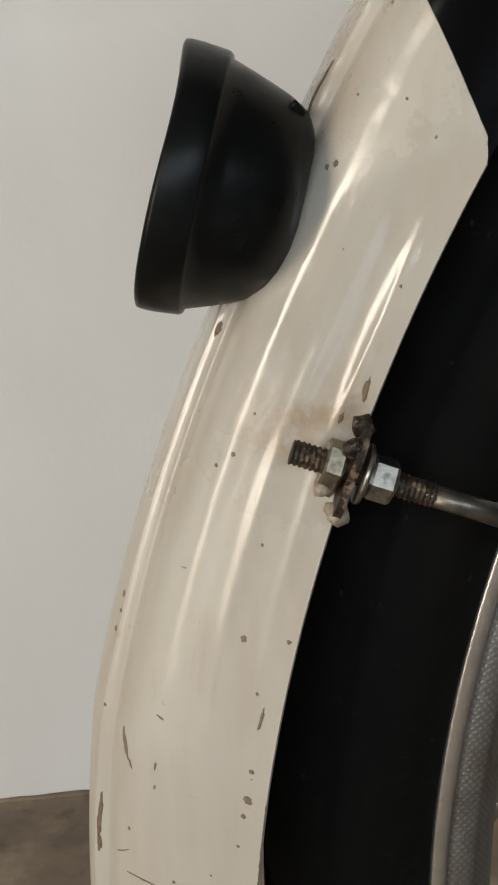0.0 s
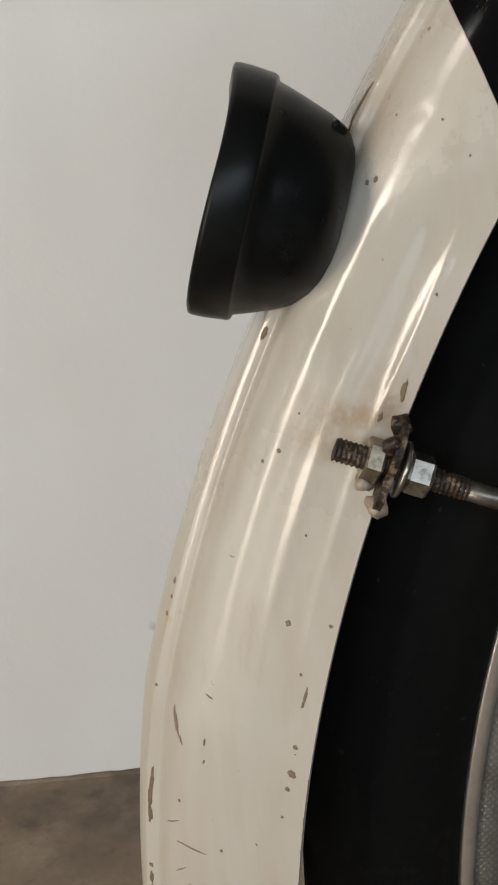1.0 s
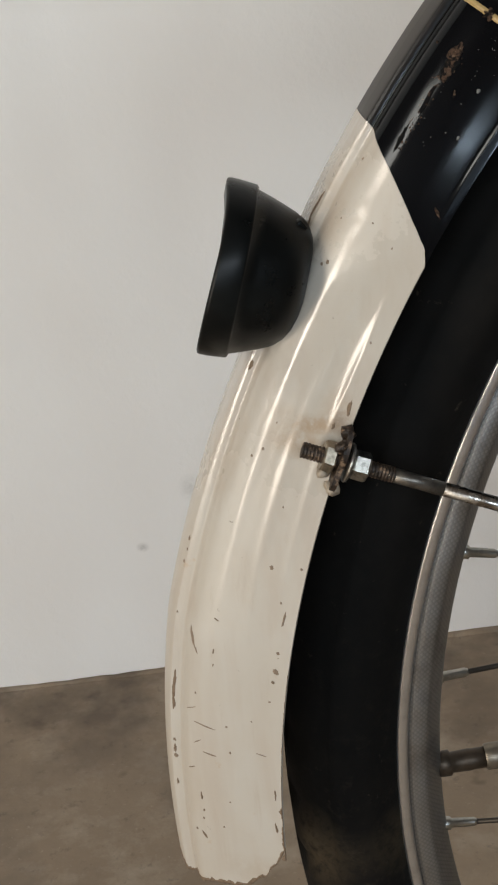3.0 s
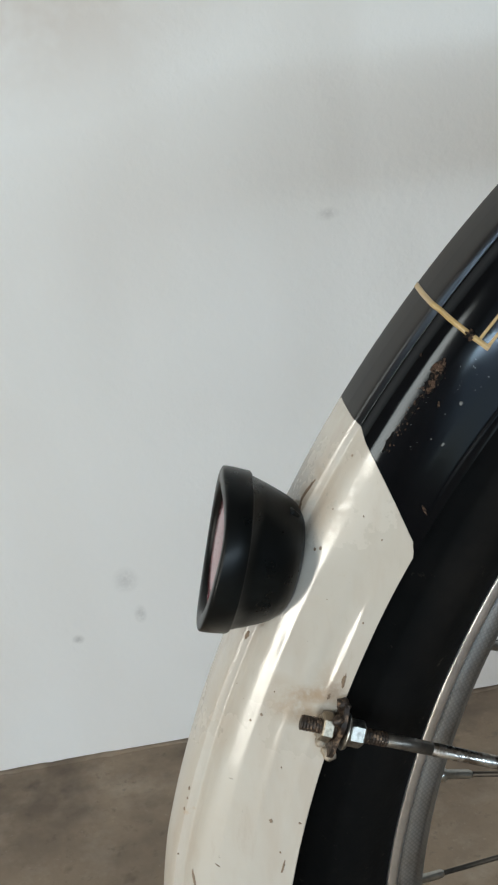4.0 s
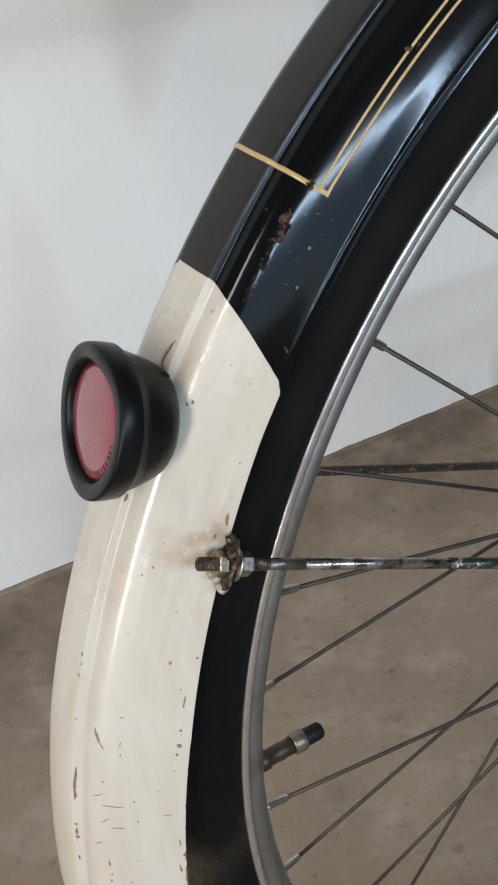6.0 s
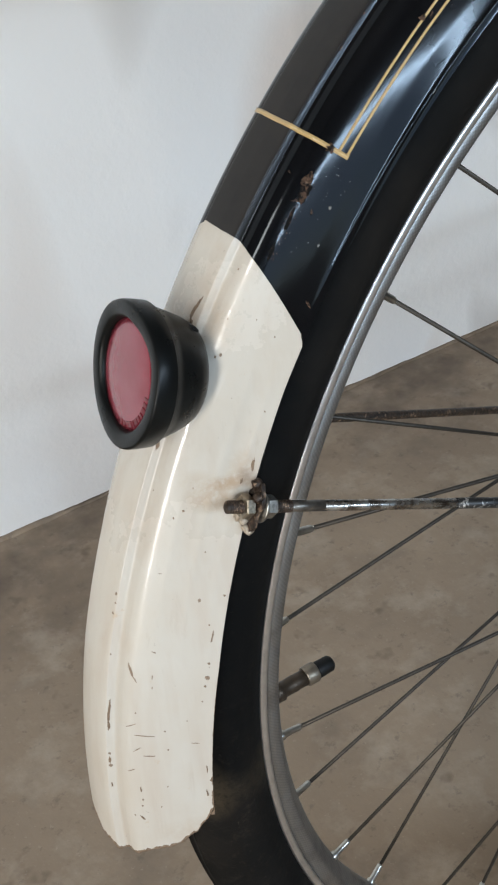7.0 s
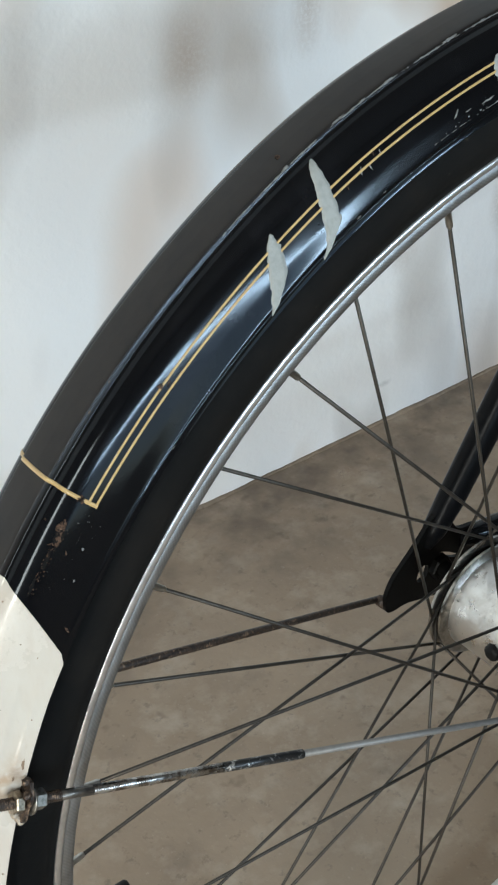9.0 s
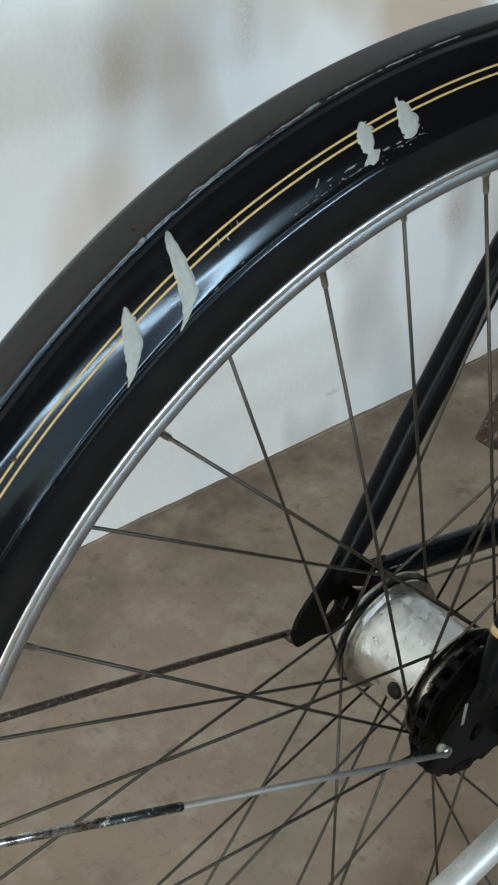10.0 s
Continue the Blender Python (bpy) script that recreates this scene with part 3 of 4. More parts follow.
def blot(name, s, a, length, width, turn, material, parent, lift=0.00022, seed=0, ragged=0.35, taper=0.0, label=""):
    """An uneven patch on the mudguard, sizes in metres; turn: degrees from the run of the guard."""
    n = 22
    bm = bmesh.new()
    ct, st = math.cos(radians(turn)), math.sin(radians(turn))
    rings = []
    steps = (0.12, 0.3, 0.5, 0.7, 0.85, 0.95, 1.0) if max(length, width) > 0.005 else (0.3, 0.8, 1.0)
    for f in steps:
        ring = []
        for k in range(n):
            t = 2 * math.pi * k / n
            q = f * (1 + ragged * noise.noise(Vector((math.cos(t) * 1.7 + seed * 3.1, math.sin(t) * 1.7, seed * 1.7))) + 0.5 * ragged * noise.noise(Vector((math.cos(t) * 5, math.sin(t) * 5, seed))))
            u, v = q * math.cos(t) * length / 2, q * math.sin(t) * width / 2
            u *= 1 - taper * math.sin(t)
            du, dv = u * ct - v * st, u * st + v * ct
            ring.append(guard(max(-SPAN, min(SPAN, s + dv)), a + math.degrees(du / 0.385), lift if f < 0.99 else -0.0001))
        rings.append(ring)
    vs = grid(bm, rings, closed_v=True)
    bm.faces.new(vs[0])
    return part(name, bm, material, parent, label)


# paint smears on the black side
def smear(line, ragged, seed, label):
    """A brush mark across the side: (s in mm, angle, half width in mm) from its tip to its foot."""
    bm = bmesh.new()
    rows = []
    n = 40
    for i in range(n + 1):
        f = i / n * (len(line) - 1)
        k = min(int(f), len(line) - 2)
        f -= k
        s, a, w = (line[k][j] + (line[k + 1][j] - line[k][j]) * (f * f * (3 - 2 * f) if j == 2 else f) for j in range(3))
        row = []
        for j in range(9):
            v = j / 4 - 1
            e = 1.4 * w * (1 + ragged * noise.noise(Vector((s * 0.45, seed, v > 0))) + 0.6 * ragged * noise.noise(Vector((s * 1.6, seed + 5, v > 0))))
            t = 0.00048 if abs(v) < 0.9 and 0 < i < n else -0.0001
            row.append(guard(max(-SPAN, (s + 0.45 * v * e * 0.5) / 1000), a + math.degrees(v * e / 385), t))
        rows.append(row)
    grid(bm, rows)
    return part("paint_smear", bm, SMEAR, mudguard, label)


smear(((-23.0, 58.5, 0.4), (-25.5, 58.2, 2.0), (-30.0, 57.8, 3.4), (-34.5, 57.35, 4.2), (-38.5, 56.9, 4.6), (-41.0, 56.4, 3.8), (-43.8, 55.7, 2.2)), 0.2, 1.0, "dried grey-white paint smear")
smear(((-14.2, 63.1, 0.4), (-16.5, 62.9, 1.4), (-18.9, 62.75, 1.8), (-28.5, 62.2, 2.9), (-35.0, 61.75, 3.5), (-40.0, 61.35, 3.9), (-42.6, 60.6, 3.0), (-44.4, 60.1, 2.2)), 0.2, 4.0, "long dried grey-white paint smear")
smear(((-25.0, 76.2, 0.5), (-27.0, 76.15, 2.2), (-30.0, 76.1, 3.1), (-34.5, 76.0, 2.7), (-37.0, 75.9, 1.7), (-39.5, 75.9, 3.1), (-41.8, 75.9, 1.4)), 0.5, 7.0, "flaking grey-white paint smear")
smear(((-23.4, 79.2, 0.5), (-25.0, 79.1, 0.5), (-26.5, 79.3, 1.6), (-30.0, 79.2, 3.0), (-35.5, 79.3, 4.0), (-38.0, 79.2, 3.4), (-40.0, 79.2, 1.5)), 0.4, 9.0, "flaking grey-white paint smear")

# chips: (s in mm, angle, size in mm)
DOTS = [(-24.9, 21.4, 1.3), (-22.3, 20.9, 1.0), (-35.1, 19.3, 0.8), (-36.3, 16.4, 1.9), (-44.2, 16.8, 1.2), (-42.3, 12.4, 1.5), (-42.3, 11.4, 2.4), (-41.9, 10.8, 1.4),
        (-9.6, 5.6, 1.4), (-9.8, 4.7, 2.0), (-20.0, 9.0, 0.9), (-29.8, 7.7, 0.9), (-31.0, 6.3, 1.0), (-27.6, 32.0, 0.8), (-35.5, 31.5, 0.8), (-41.5, 27.6, 0.9),
        (-15.1, 33.9, 0.9), (-21.9, 2.5, 1.2), (-20.8, 29.7, 1.7), (-18.5, 31.5, 0.7), (-19.4, 29.5, 1.3), (-26.1, 22.7, 0.7), (-21.5, 2.0, 1.0), (-18.5, 1.2, 1.0), (-7.9, 15.9, 1.8), (-8.3, 15.4, 1.0), (-7.9, 14.8, 1.5), (-9.0, 12.4, 0.9), (-40.8, 14.9, 1.0), (-41.5, 9.7, 0.8), (-30.5, 3.4, 0.7), (-28.0, 1.8, 0.8)]
for k, (c, a, d) in enumerate(DOTS):
    blot("paint_chip", c / 1000, a, d / 1000 * 0.8, d / 1000 * 0.6, 20, CHIP, tail, seed=20 + k, ragged=0.5)
# scratches: (s in mm, angle, length in mm, width in mm, turn)
CUTS = [(-24.2, 13.1, 2.4, 0.5, 70), (-17.4, 11.8, 7.5, 1.5, 20), (-19.3, 11.2, 2.6, 0.8, 25), (-24.6, 11.5, 2.2, 0.7, 0), (-24.9, 10.8, 1.3, 0.7, 0), (-42.3, 14.1, 6.0, 1.2, -5),
        (-18.5, 8.1, 5.0, 0.5, 120), (-23.0, 7.4, 7.0, 0.5, 85), (-20.8, 6.4, 4.0, 0.5, 130), (-24.9, 5.9, 5.5, 0.7, 85), (-18.5, 4.8, 4.0, 0.6, 120), (-40.0, 6.6, 3.5, 0.4, 80)]
for k, (c, a, l, w, t) in enumerate(CUTS):
    blot("scratch", c / 1000, a, l / 1000 * 0.8, w / 1000 * 0.55, t, CHIP, tail, seed=50 + k, ragged=0.6)
WORN = [(-21.2, 1.0, 3.0, 0.7, 30), (-21.5, 3.3, 3.5, 0.7, 5), (-9.5, 8.6, 9.0, 1.0, -2), (-9.5, 7.6, 4.0, 1.5, 0), (-9.6, 5.1, 3.0, 0.9, 0), (-9.8, 3.2, 2.6, 0.8, 0), (-9.8, 24.2, 3.0, 1.4, 0), (-44.0, 4.4, 4.5, 0.7, 3),
        (-43.8, 2.4, 4.0, 0.9, 8), (-43.3, 24.6, 4.5, 1.5, 10), (-41.0, 23.6, 2.2, 1.3, 0), (-5.2, 31.2, 8.5, 1.6, -12), (-6.4, 30.4, 4.0, 2.2, 20),]
for k, (c, a, l, w, t) in enumerate(WORN):
    blot("rust_patch", c / 1000, a, l / 1000, w / 1000 * 0.8, t, FLAKED, tail, seed=80 + k, ragged=0.7, label="exposed rust where paint flaked" if l > 6 else "")


def flaked_edge():
    """Bare brown metal where the paint has broken off along the tip and up the near edge."""
    bm = bmesh.new()
    rows = []
    for c in [c for c in COLUMNS if c < 0.03]:
        w = max(0.05, 0.16 + 0.40 * noise.noise(Vector((c * 420, 9.0, 0))) + 0.22 * noise.noise(Vector((c * 1500, 2.0, 0))))
        t = tip_edge(c)
        rows.append([guard(c, t - 0.02, -0.0005), guard(c, t - 0.02, 0.00018), guard(c, t + 0.6 * w, 0.0002), guard(c, t + w, -0.0001)])
    grid(bm, rows)
    part("flaked_edge", bm, FLAKED, tail, "flaked rusty edge along the tip")
    bm = bmesh.new()
    rows = []
    for i in range(161):
        a = 0.4 + 11.0 * i / 160
        w = 0.0014 * noise.noise(Vector((a * 1.6, 4.0, 0))) + 0.0007 * noise.noise(Vector((a * 6, 1.0, 0))) + 0.0011 * max(0.0, 1 - a / 5)
        w = max(w, 0.00005)
        rows.append([guard(-SPAN, a, -0.0005), guard(-SPAN, a, 0.00018), guard(-SPAN + 0.6 * w, a, 0.0002), guard(-SPAN + w, a, -0.0001)])
    grid(bm, rows)
    part("flaked_edge", bm, FLAKED, tail)


flaked_edge()
SPECKS = [(-23.2, 39.2, 5.5, 3.0, 8), (-23.8, 38.3, 4.0, 2.2, 15), (-16.2, 39.1, 0.8, 0.8, 0), (-41.5, 33.7, 3.0, 0.9, 50), (-24.4, 41.0, 3.4, 2.6, 80), (-26.8, 48.4, 1.8, 2.0, 0), (-28.8, 48.8, 2.2, 0.9, 20),
          (-9.8, 45.2, 1.4, 0.7, 0), (-9.8, 47.1, 1.2, 0.6, 0), (-3.2, 62.1, 3.0, 2.0, 40), (-31.0, 63.6, 2.4, 0.7, 70), (-28.5, 66.0, 2.0, 0.6, 60), (-28.7, 37.9, 1.6, 0.7, 20)]
for k, (c, a, l, w, t) in enumerate(SPECKS):
    blot("rust_patch", c / 1000, a, l / 1000, w / 1000, t, SCAB, mudguard, seed=130 + k, ragged=0.9, lift=0.0006 if k in (4, 5) else 0.00022, label="rust broken through black paint" if l > 5 else "")
for k, (c, a, l, w) in enumerate(((-23.4, 37.2, 9.0, 1.4), (-22.8, 35.4, 8.0, 1.3), (-23.6, 38.6, 8.0, 3.6))):
    blot("rust_streak", c / 1000, a, l / 1000, w / 1000, 4, DUST, mudguard, seed=145 + k, ragged=0.7, lift=0.00012)


def scatter(name, seed, count, s0, s1, a0, a1, drift, size, material, label):
    """Many specks of broken paint along a stretch of the black side, thickest in the middle."""
    rng = random.Random(seed)
    bm = bmesh.new()
    for _ in range(count):
        f = rng.random()
        a, c = a0 + f * (a1 - a0), rng.gauss(s0 + f * (s1 - s0), drift)
        d = size * rng.uniform(0.4, 1.3)
        turn = rng.uniform(0, 6.28)
        ring = [guard(max(-SPAN, c + d * rng.uniform(0.6, 1.2) * math.sin(turn + t)), a + math.degrees(d * rng.uniform(0.8, 1.8) * math.cos(turn + t) / 0.385), 0.0001) for t in (0, 1.05, 2.1, 3.14, 4.19, 5.24)]
        bm.faces.new([bm.verts.new(p) for p in ring])
    return part(name, bm, material, mudguard, label)


def worn_line(s, a0, a1, width, seed, gap, label=""):
    """A broken line of bare metal along the run of the guard."""
    n = int((a1 - a0) * 9)
    bm = bmesh.new()
    rows = []
    for i in range(n + 1):
        a = a0 + (a1 - a0) * i / n
        w = width * max(0.0, 0.55 + 0.9 * noise.noise(Vector((a * 0.5, seed, 0))) + 0.7 * noise.noise(Vector((a * 3.1, seed + 3, 0))) - gap)
        c = s + 0.25 * width * noise.noise(Vector((a * 1.3, seed + 7, 0)))
        rows.append([guard(c + w / 2 + 0.00002, a, -0.0001), guard(c + w / 3, a, 0.00012 if w > 0.0001 else -0.0001), guard(c - w / 3, a, 0.00012 if w > 0.0001 else -0.0001), guard(c - w / 2 - 0.00002, a, -0.0001)])
    grid(bm, rows)
    return part("worn_line", bm, NICK, mudguard, label)


scatter("rust_streak", 5, 110, -0.0238, -0.0228, 39.4, 34.9, 0.0008, 0.00020, SCAB, "speckled rust streak in black paint")
scatter("rust_streak", 6, 24, -0.0300, -0.0265, 40.5, 35.5, 0.0035, 0.00012, NICK, "")
scatter("paint_chip", 7, 26, -0.0400, -0.0405, 70.5, 80.5, 0.0016, 0.00030, NICK, "")
worn_line(-0.0100, 56.5, 86.0, 0.0010, 2.0, 0.12, "worn bright line along the edge of the crown")
worn_line(-0.0408, 69.5, 80.0, 0.0007, 6.0, 0.25)
# small bright chips: (s in mm, angle, length in mm, width in mm, turn)
NICKS = [(-33.6, 38.5, 1.0, 0.7, 0), (-9.8, 61.8, 3.0, 0.9, 0), (-9.9, 63.4, 2.0, 0.5, 0), (-9.6, 65.8, 4.5, 0.6, 0), (-9.8, 67.7, 2.6, 0.7, 0), (-9.7, 69.6, 5.0, 0.5, 0), (-9.8, 72.2, 1.6, 0.6, 0), (-9.6, 74.3, 5.5, 1.0, 0), (-9.7, 77.0, 3.0, 0.6, 0),
         (-36.0, 71.8, 4.0, 0.5, 35), (-37.5, 72.6, 2.2, 0.5, 0), (-38.2, 74.2, 5.0, 0.5, 0), (-39.0, 77.0, 4.0, 0.6, 0), (-39.4, 78.0, 2.6, 0.5, 0), (-30.5, 64.8, 3.0, 0.4, 60), (-31.4, 65.4, 2.5, 0.4, 80), (-29.6, 66.4, 2.0, 0.4, 70),
         (-42.8, 63.0, 2.0, 0.5, 0), (-42.4, 65.2, 1.4, 0.4, 0), (-43.8, 46.0, 1.6, 0.3, 0), (-36.0, 36.6, 1.0, 0.5, 0)]
for k, (c, a, l, w, t) in enumerate(NICKS):
    blot("paint_chip", c / 1000, a, l / 1000 * 1.2, w / 1000 * 1.4, t, NICK, mudguard, seed=160 + k, ragged=0.7)


# wheel
def build_tyre():
    half = [(0.3289, 0.0125), (0.3317, 0.0144), (0.3355, 0.0176), (0.3400, 0.0206), (0.3440, 0.0222), (0.3492, 0.0225), (0.3535, 0.0214),
            (0.3556, 0.0206), (0.3562, 0.0196), (0.3600, 0.0176), (0.3640, 0.0136), (0.3668, 0.0092), (0.3682, 0.0052), (0.3684, 0.0044), (0.3676, 0.0040), (0.3676, 0.0)]
    outline = [(r, -y) for r, y in half] + [(r, y) for r, y in reversed(half[:-1])]
    bm = bmesh.new()
    n = 360
    rows = []
    for i in range(n):
        row = []
        for r, y in outline:
            if r > 0.357 and abs(y) > 0.0045:
                r -= 0.0018 if (i + (1 if y > 0 else 0) * 2) % 4 == 0 else 0.0
            row.append(ring_point(r, 360 * i / n, y))
        rows.append(row)
    grid(bm, rows, closed_u=True, closed_v=True)
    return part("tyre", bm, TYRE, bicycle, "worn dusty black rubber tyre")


tyre = build_tyre()
RIM_HALF = [(0.3284, 0.0128), (0.3282, 0.0142), (0.3226, 0.0136), (0.3212, 0.0131), (0.3199, 0.0112), (0.3172, 0.0076), (0.3152, 0.0040), (0.3148, 0.0)]
bm = bmesh.new()
revolve(bm, [(0.3230, 0.0)] + [(r, -y) for r, y in RIM_HALF] + [(r, y) for r, y in reversed(RIM_HALF[:-1])], 360, uv=True)
rim = part("wheel_rim", bm, RIM, bicycle, "dull knurled steel wheel rim")
for sg in (-1, 1):
    bm = bmesh.new()
    revolve(bm, [(0.3283, sg * 0.0112), (0.3302, sg * 0.0110), (0.3318, sg * 0.0122), (0.3323, sg * 0.0137), (0.3320, sg * 0.0149), (0.3311, sg * 0.0155), (0.3297, sg * 0.0156), (0.3286, sg * 0.0152), (0.3281, sg * 0.0144)], 360)
    part("rim_lip", bm, LIP, rim, "bright polished rim edge")

SEEN = [-14.2, -4.55, 6.2, 15.75, 25.0, 35.0, 45.15, 54.65, 63.3, 72.9, 82.55, 90.9]
ANGLES = SEEN + [90.9 + (345.9 - 90.9) * k / 25 for k in range(1, 25)]
FLANGE_R = 0.0350
HX, HZ = -0.002, CZ          # middle of the hub
for k, a in enumerate(ANGLES, 3):
    near = k % 2 == 0
    lean = -85 if k % 4 in (0, 3) else 85
    hole = ring_point(0.3148, a, -0.0028 if near else 0.0028)
    root = ring_point(FLANGE_R, a + lean, (-0.0176 if near else 0.0430) + (0.0012 if k % 4 in (2, 3) else -0.0012)) + Vector((HX, 0, -0.005 if a < 20 or a > 180 else 0.0))
    d = (root - hole).normalized()
    bm = bmesh.new()
    tube(bm, [hole - d * 0.002, hole + d * 0.5 * (root - hole).length, root], 0.00095, 8)
    spoke = part("spoke", bm, SPOKE, rim)
    bm = bmesh.new()
    tube(bm, [hole - d * 0.003, hole + d * 0.001, hole + d * 0.0015, hole + d * 0.0095, hole + d * 0.0105], [0.0024, 0.0024, 0.0017, 0.0016, 0.0011], 8)
    part("nipple", bm, NIPPLE, rim)

# valve
vdir = (ring_point(0.28, 0.5, -0.0025) - ring_point(0.3138, 0.0, -0.001)).normalized()
vm = frame_along(ring_point(0.3080, 0.1, -0.0012), vdir)
bm = bmesh.new()
lathe(bm, vm, [(0, -0.0085), (0.0044, -0.0085), (0.0046, -0.0035), (0.0037, -0.003), (0.0038, 0.002), (0.0039, 0.0035), (0.0037, 0.0042), (0.0037, 0.0095), (0, 0.0095)], 20)
valve = part("valve", bm, BRASS, rim, "tarnished brass valve stem with black cap")
bm = bmesh.new()
lathe(bm, vm, [(0, 0.009), (0.0043, 0.009), (0.0047, 0.0096), (0.0047, 0.0144), (0.0043, 0.015), (0, 0.015)], 20)
sharp(part("collar", bm, COLLAR, valve, "tarnished metal collar"))
bm = bmesh.new()
lathe(bm, vm, [(0, 0.0145), (0.0036, 0.0145), (0.0039, 0.016), (0.0037, 0.0225), (0.0028, 0.0236), (0, 0.0238)], 20)
part("cap", bm, CAP, valve, "black rubber valve cap")

# hub
axle = frame_along((HX, 0, HZ), (0, 1, 0))
bm = bmesh.new()
lathe(bm, axle, [(0, -0.024), (0.0298, -0.024), (0.0304, -0.020), (0.0304, 0.031), (0.0312, 0.0355), (0, 0.0355)], 56)
hub = sharp(part("hub", bm, ALLOY, bicycle, "polished alloy rear hub shell"))
RINGS = (("flange", [(0.026, -0.0190), (0.0375, -0.0190), (0.0388, -0.0182), (0.0388, -0.0170), (0.0375, -0.0162), (0.026, -0.0162)], FLANGE_STEEL),
         ("flange", [(0.026, 0.0355), (0.0360, 0.0355), (0.0376, 0.0362), (0.0376, 0.0378), (0.0360, 0.0386), (0.026, 0.0386)], FLANGE_STEEL),
         ("flange_groove", [(0.020, 0.0383), (0.0345, 0.0383), (0.0345, 0.0418), (0.020, 0.0418)], GREASE),
         ("dust_ring", [(0.022, 0.0415), (0.0385, 0.0415), (0.0398, 0.0420), (0.0398, 0.0436), (0.0385, 0.0444), (0.022, 0.0444)], FLANGE_STEEL))
for nm, ring, stuff in RINGS:
    bm = bmesh.new()
    lathe(bm, axle, ring, 56)
    sharp(part(nm, bm, stuff, hub))
bm = bmesh.new()
lathe(bm, frame_along((-0.0300, 0.0, CZ + 0.0010), (-1, 0, 0.05)), [(0, 0), (0.0052, 0), (0.0056, 0.0012), (0.0050, 0.0042), (0.0032, 0.0056), (0, 0.0058)], 20)
part("oil_cap", bm, CAP, hub, "small black oil cap")
bm = bmesh.new()
lathe(bm, axle, [(0.006, -0.066), (0.006, 0.076)], 16)
part("axle", bm, GREASE, hub)
for y0, y1 in ((-0.0680, -0.0595), (0.0715, 0.080)):
    bm = bmesh.new()
    hexagon(bm, frame_along((HX, y0, HZ), (0, 1, 0)), 0.015, y1 - y0)
    part("axle_nut", bm, GREASE, hub, smooth=False)


def build_sprocket():
    bm = bmesh.new()
    teeth = 22
    n = teeth * 6
    rows = []
    for i in range(n):
        r = 0.0425 + 0.0050 * max(0.0, math.cos(2 * math.pi * (i % 6) / 6)) ** 2
        a = 2 * math.pi * i / n
        rows.append([axle @ Vector((q * math.cos(a), q * math.sin(a), h)) for q, h in
                     ((0.018, -0.0365), (0.0405, -0.0365), (r, -0.0355), (r, -0.0345), (0.0405, -0.0335), (0.018, -0.0335))])
    grid(bm, rows, closed_u=True, closed_v=True)
    ob = sharp(part("sprocket", bm, GREASE, bicycle, "greasy black rear sprocket"))
    bm = bmesh.new()
    lathe(bm, axle, [(0.006, -0.052), (0.020, -0.051), (0.030, -0.047), (0.033, -0.043), (0.033, -0.0300), (0.006, -0.0300)], 40)
    sharp(part("freewheel", bm, GREASE, ob, "greasy freewheel body"))
    # greasy chain: round the back of the sprocket and forward on both runs
    pitch, rad, yc = 0.0127, 0.0446, -0.0350
    wrap = 2 * math.asin(pitch / 2 / rad)
    count = 15
    joints = []
    for k in range(count):
        a = math.pi + (k - (count - 1) / 2) * wrap
        joints.append(Vector((HX + rad * math.cos(a), yc, HZ - rad * math.sin(a))))
    first, last = joints[0].copy(), joints[-1].copy()
    ahead = [last + Vector((math.cos(0.07), 0, -math.sin(0.07) if last.z < CZ else math.sin(0.07))) * pitch * k for k in range(1, 20)]
    behind = [first + Vector((math.cos(0.07), 0, -math.sin(0.07) if first.z < CZ else math.sin(0.07))) * pitch * k for k in range(19, 0, -1)]
    joints = behind + joints + ahead
    bm = bmesh.new()
    for p in joints:
        lathe(bm, frame_along(p, (0, 1, 0)), [(0, -0.0052), (0.0019, -0.0050), (0.0019, -0.0018), (0.0038, -0.0017), (0.0038, 0.0017), (0.0019, 0.0018), (0.0019, 0.0050), (0, 0.0052)], 10)
    chain = sharp(part("chain", bm, GREASE, bicycle, "greasy black bicycle chain"))
    shapes = []
    for gap in (0.0026, 0.0038):
        bm = bmesh.new()
        for sd in (-1, 1):
            outline = []
            for k in range(20):
                a = 2 * math.pi * k / 20
                waist = 0.0042 - 0.0007 * max(0.0, 1 - abs(math.cos(a)) * 3)
                outline.append((math.copysign(0.00635, math.cos(a)) * (abs(math.cos(a)) > 0.01) + 0.0042 * math.cos(a), waist * math.sin(a)))
            rows = [[Vector((u, sd * gap + h, v)) for u, v in outline] for h in (-0.0006, 0.0006)]
            vs = grid(bm, rows, closed_v=True)
            bm.faces.new(vs[0])
            bm.faces.new(vs[1])
        bmesh.ops.recalc_face_normals(bm, faces=bm.faces)
        me = bpy.data.meshes.new("link")
        bm.to_mesh(me)
        bm.free()
        me.materials.append(GREASE)
        shapes.append(me)
    for k, (p, q) in enumerate(zip(joints, joints[1:])):
        link = new("link", shapes[k % 2])
        d = q - p
        link.matrix_world = pose((p.x + q.x) / 2, yc, (p.z + q.z) / 2) @ Matrix.Rotation(math.atan2(-d.z, d.x), 4, "Y")
        link.parent = chain


build_sprocket()


def rounded(outline, times=2):
    """Cuts the corners of a closed outline."""
    for _ in range(times):
        outline = [(a[0] * (1 - f) + b[0] * f, a[1] * (1 - f) + b[1] * f) for a, b in zip(outline, outline[1:] + outline[:1]) for f in (0.25, 0.75)]
    return outline


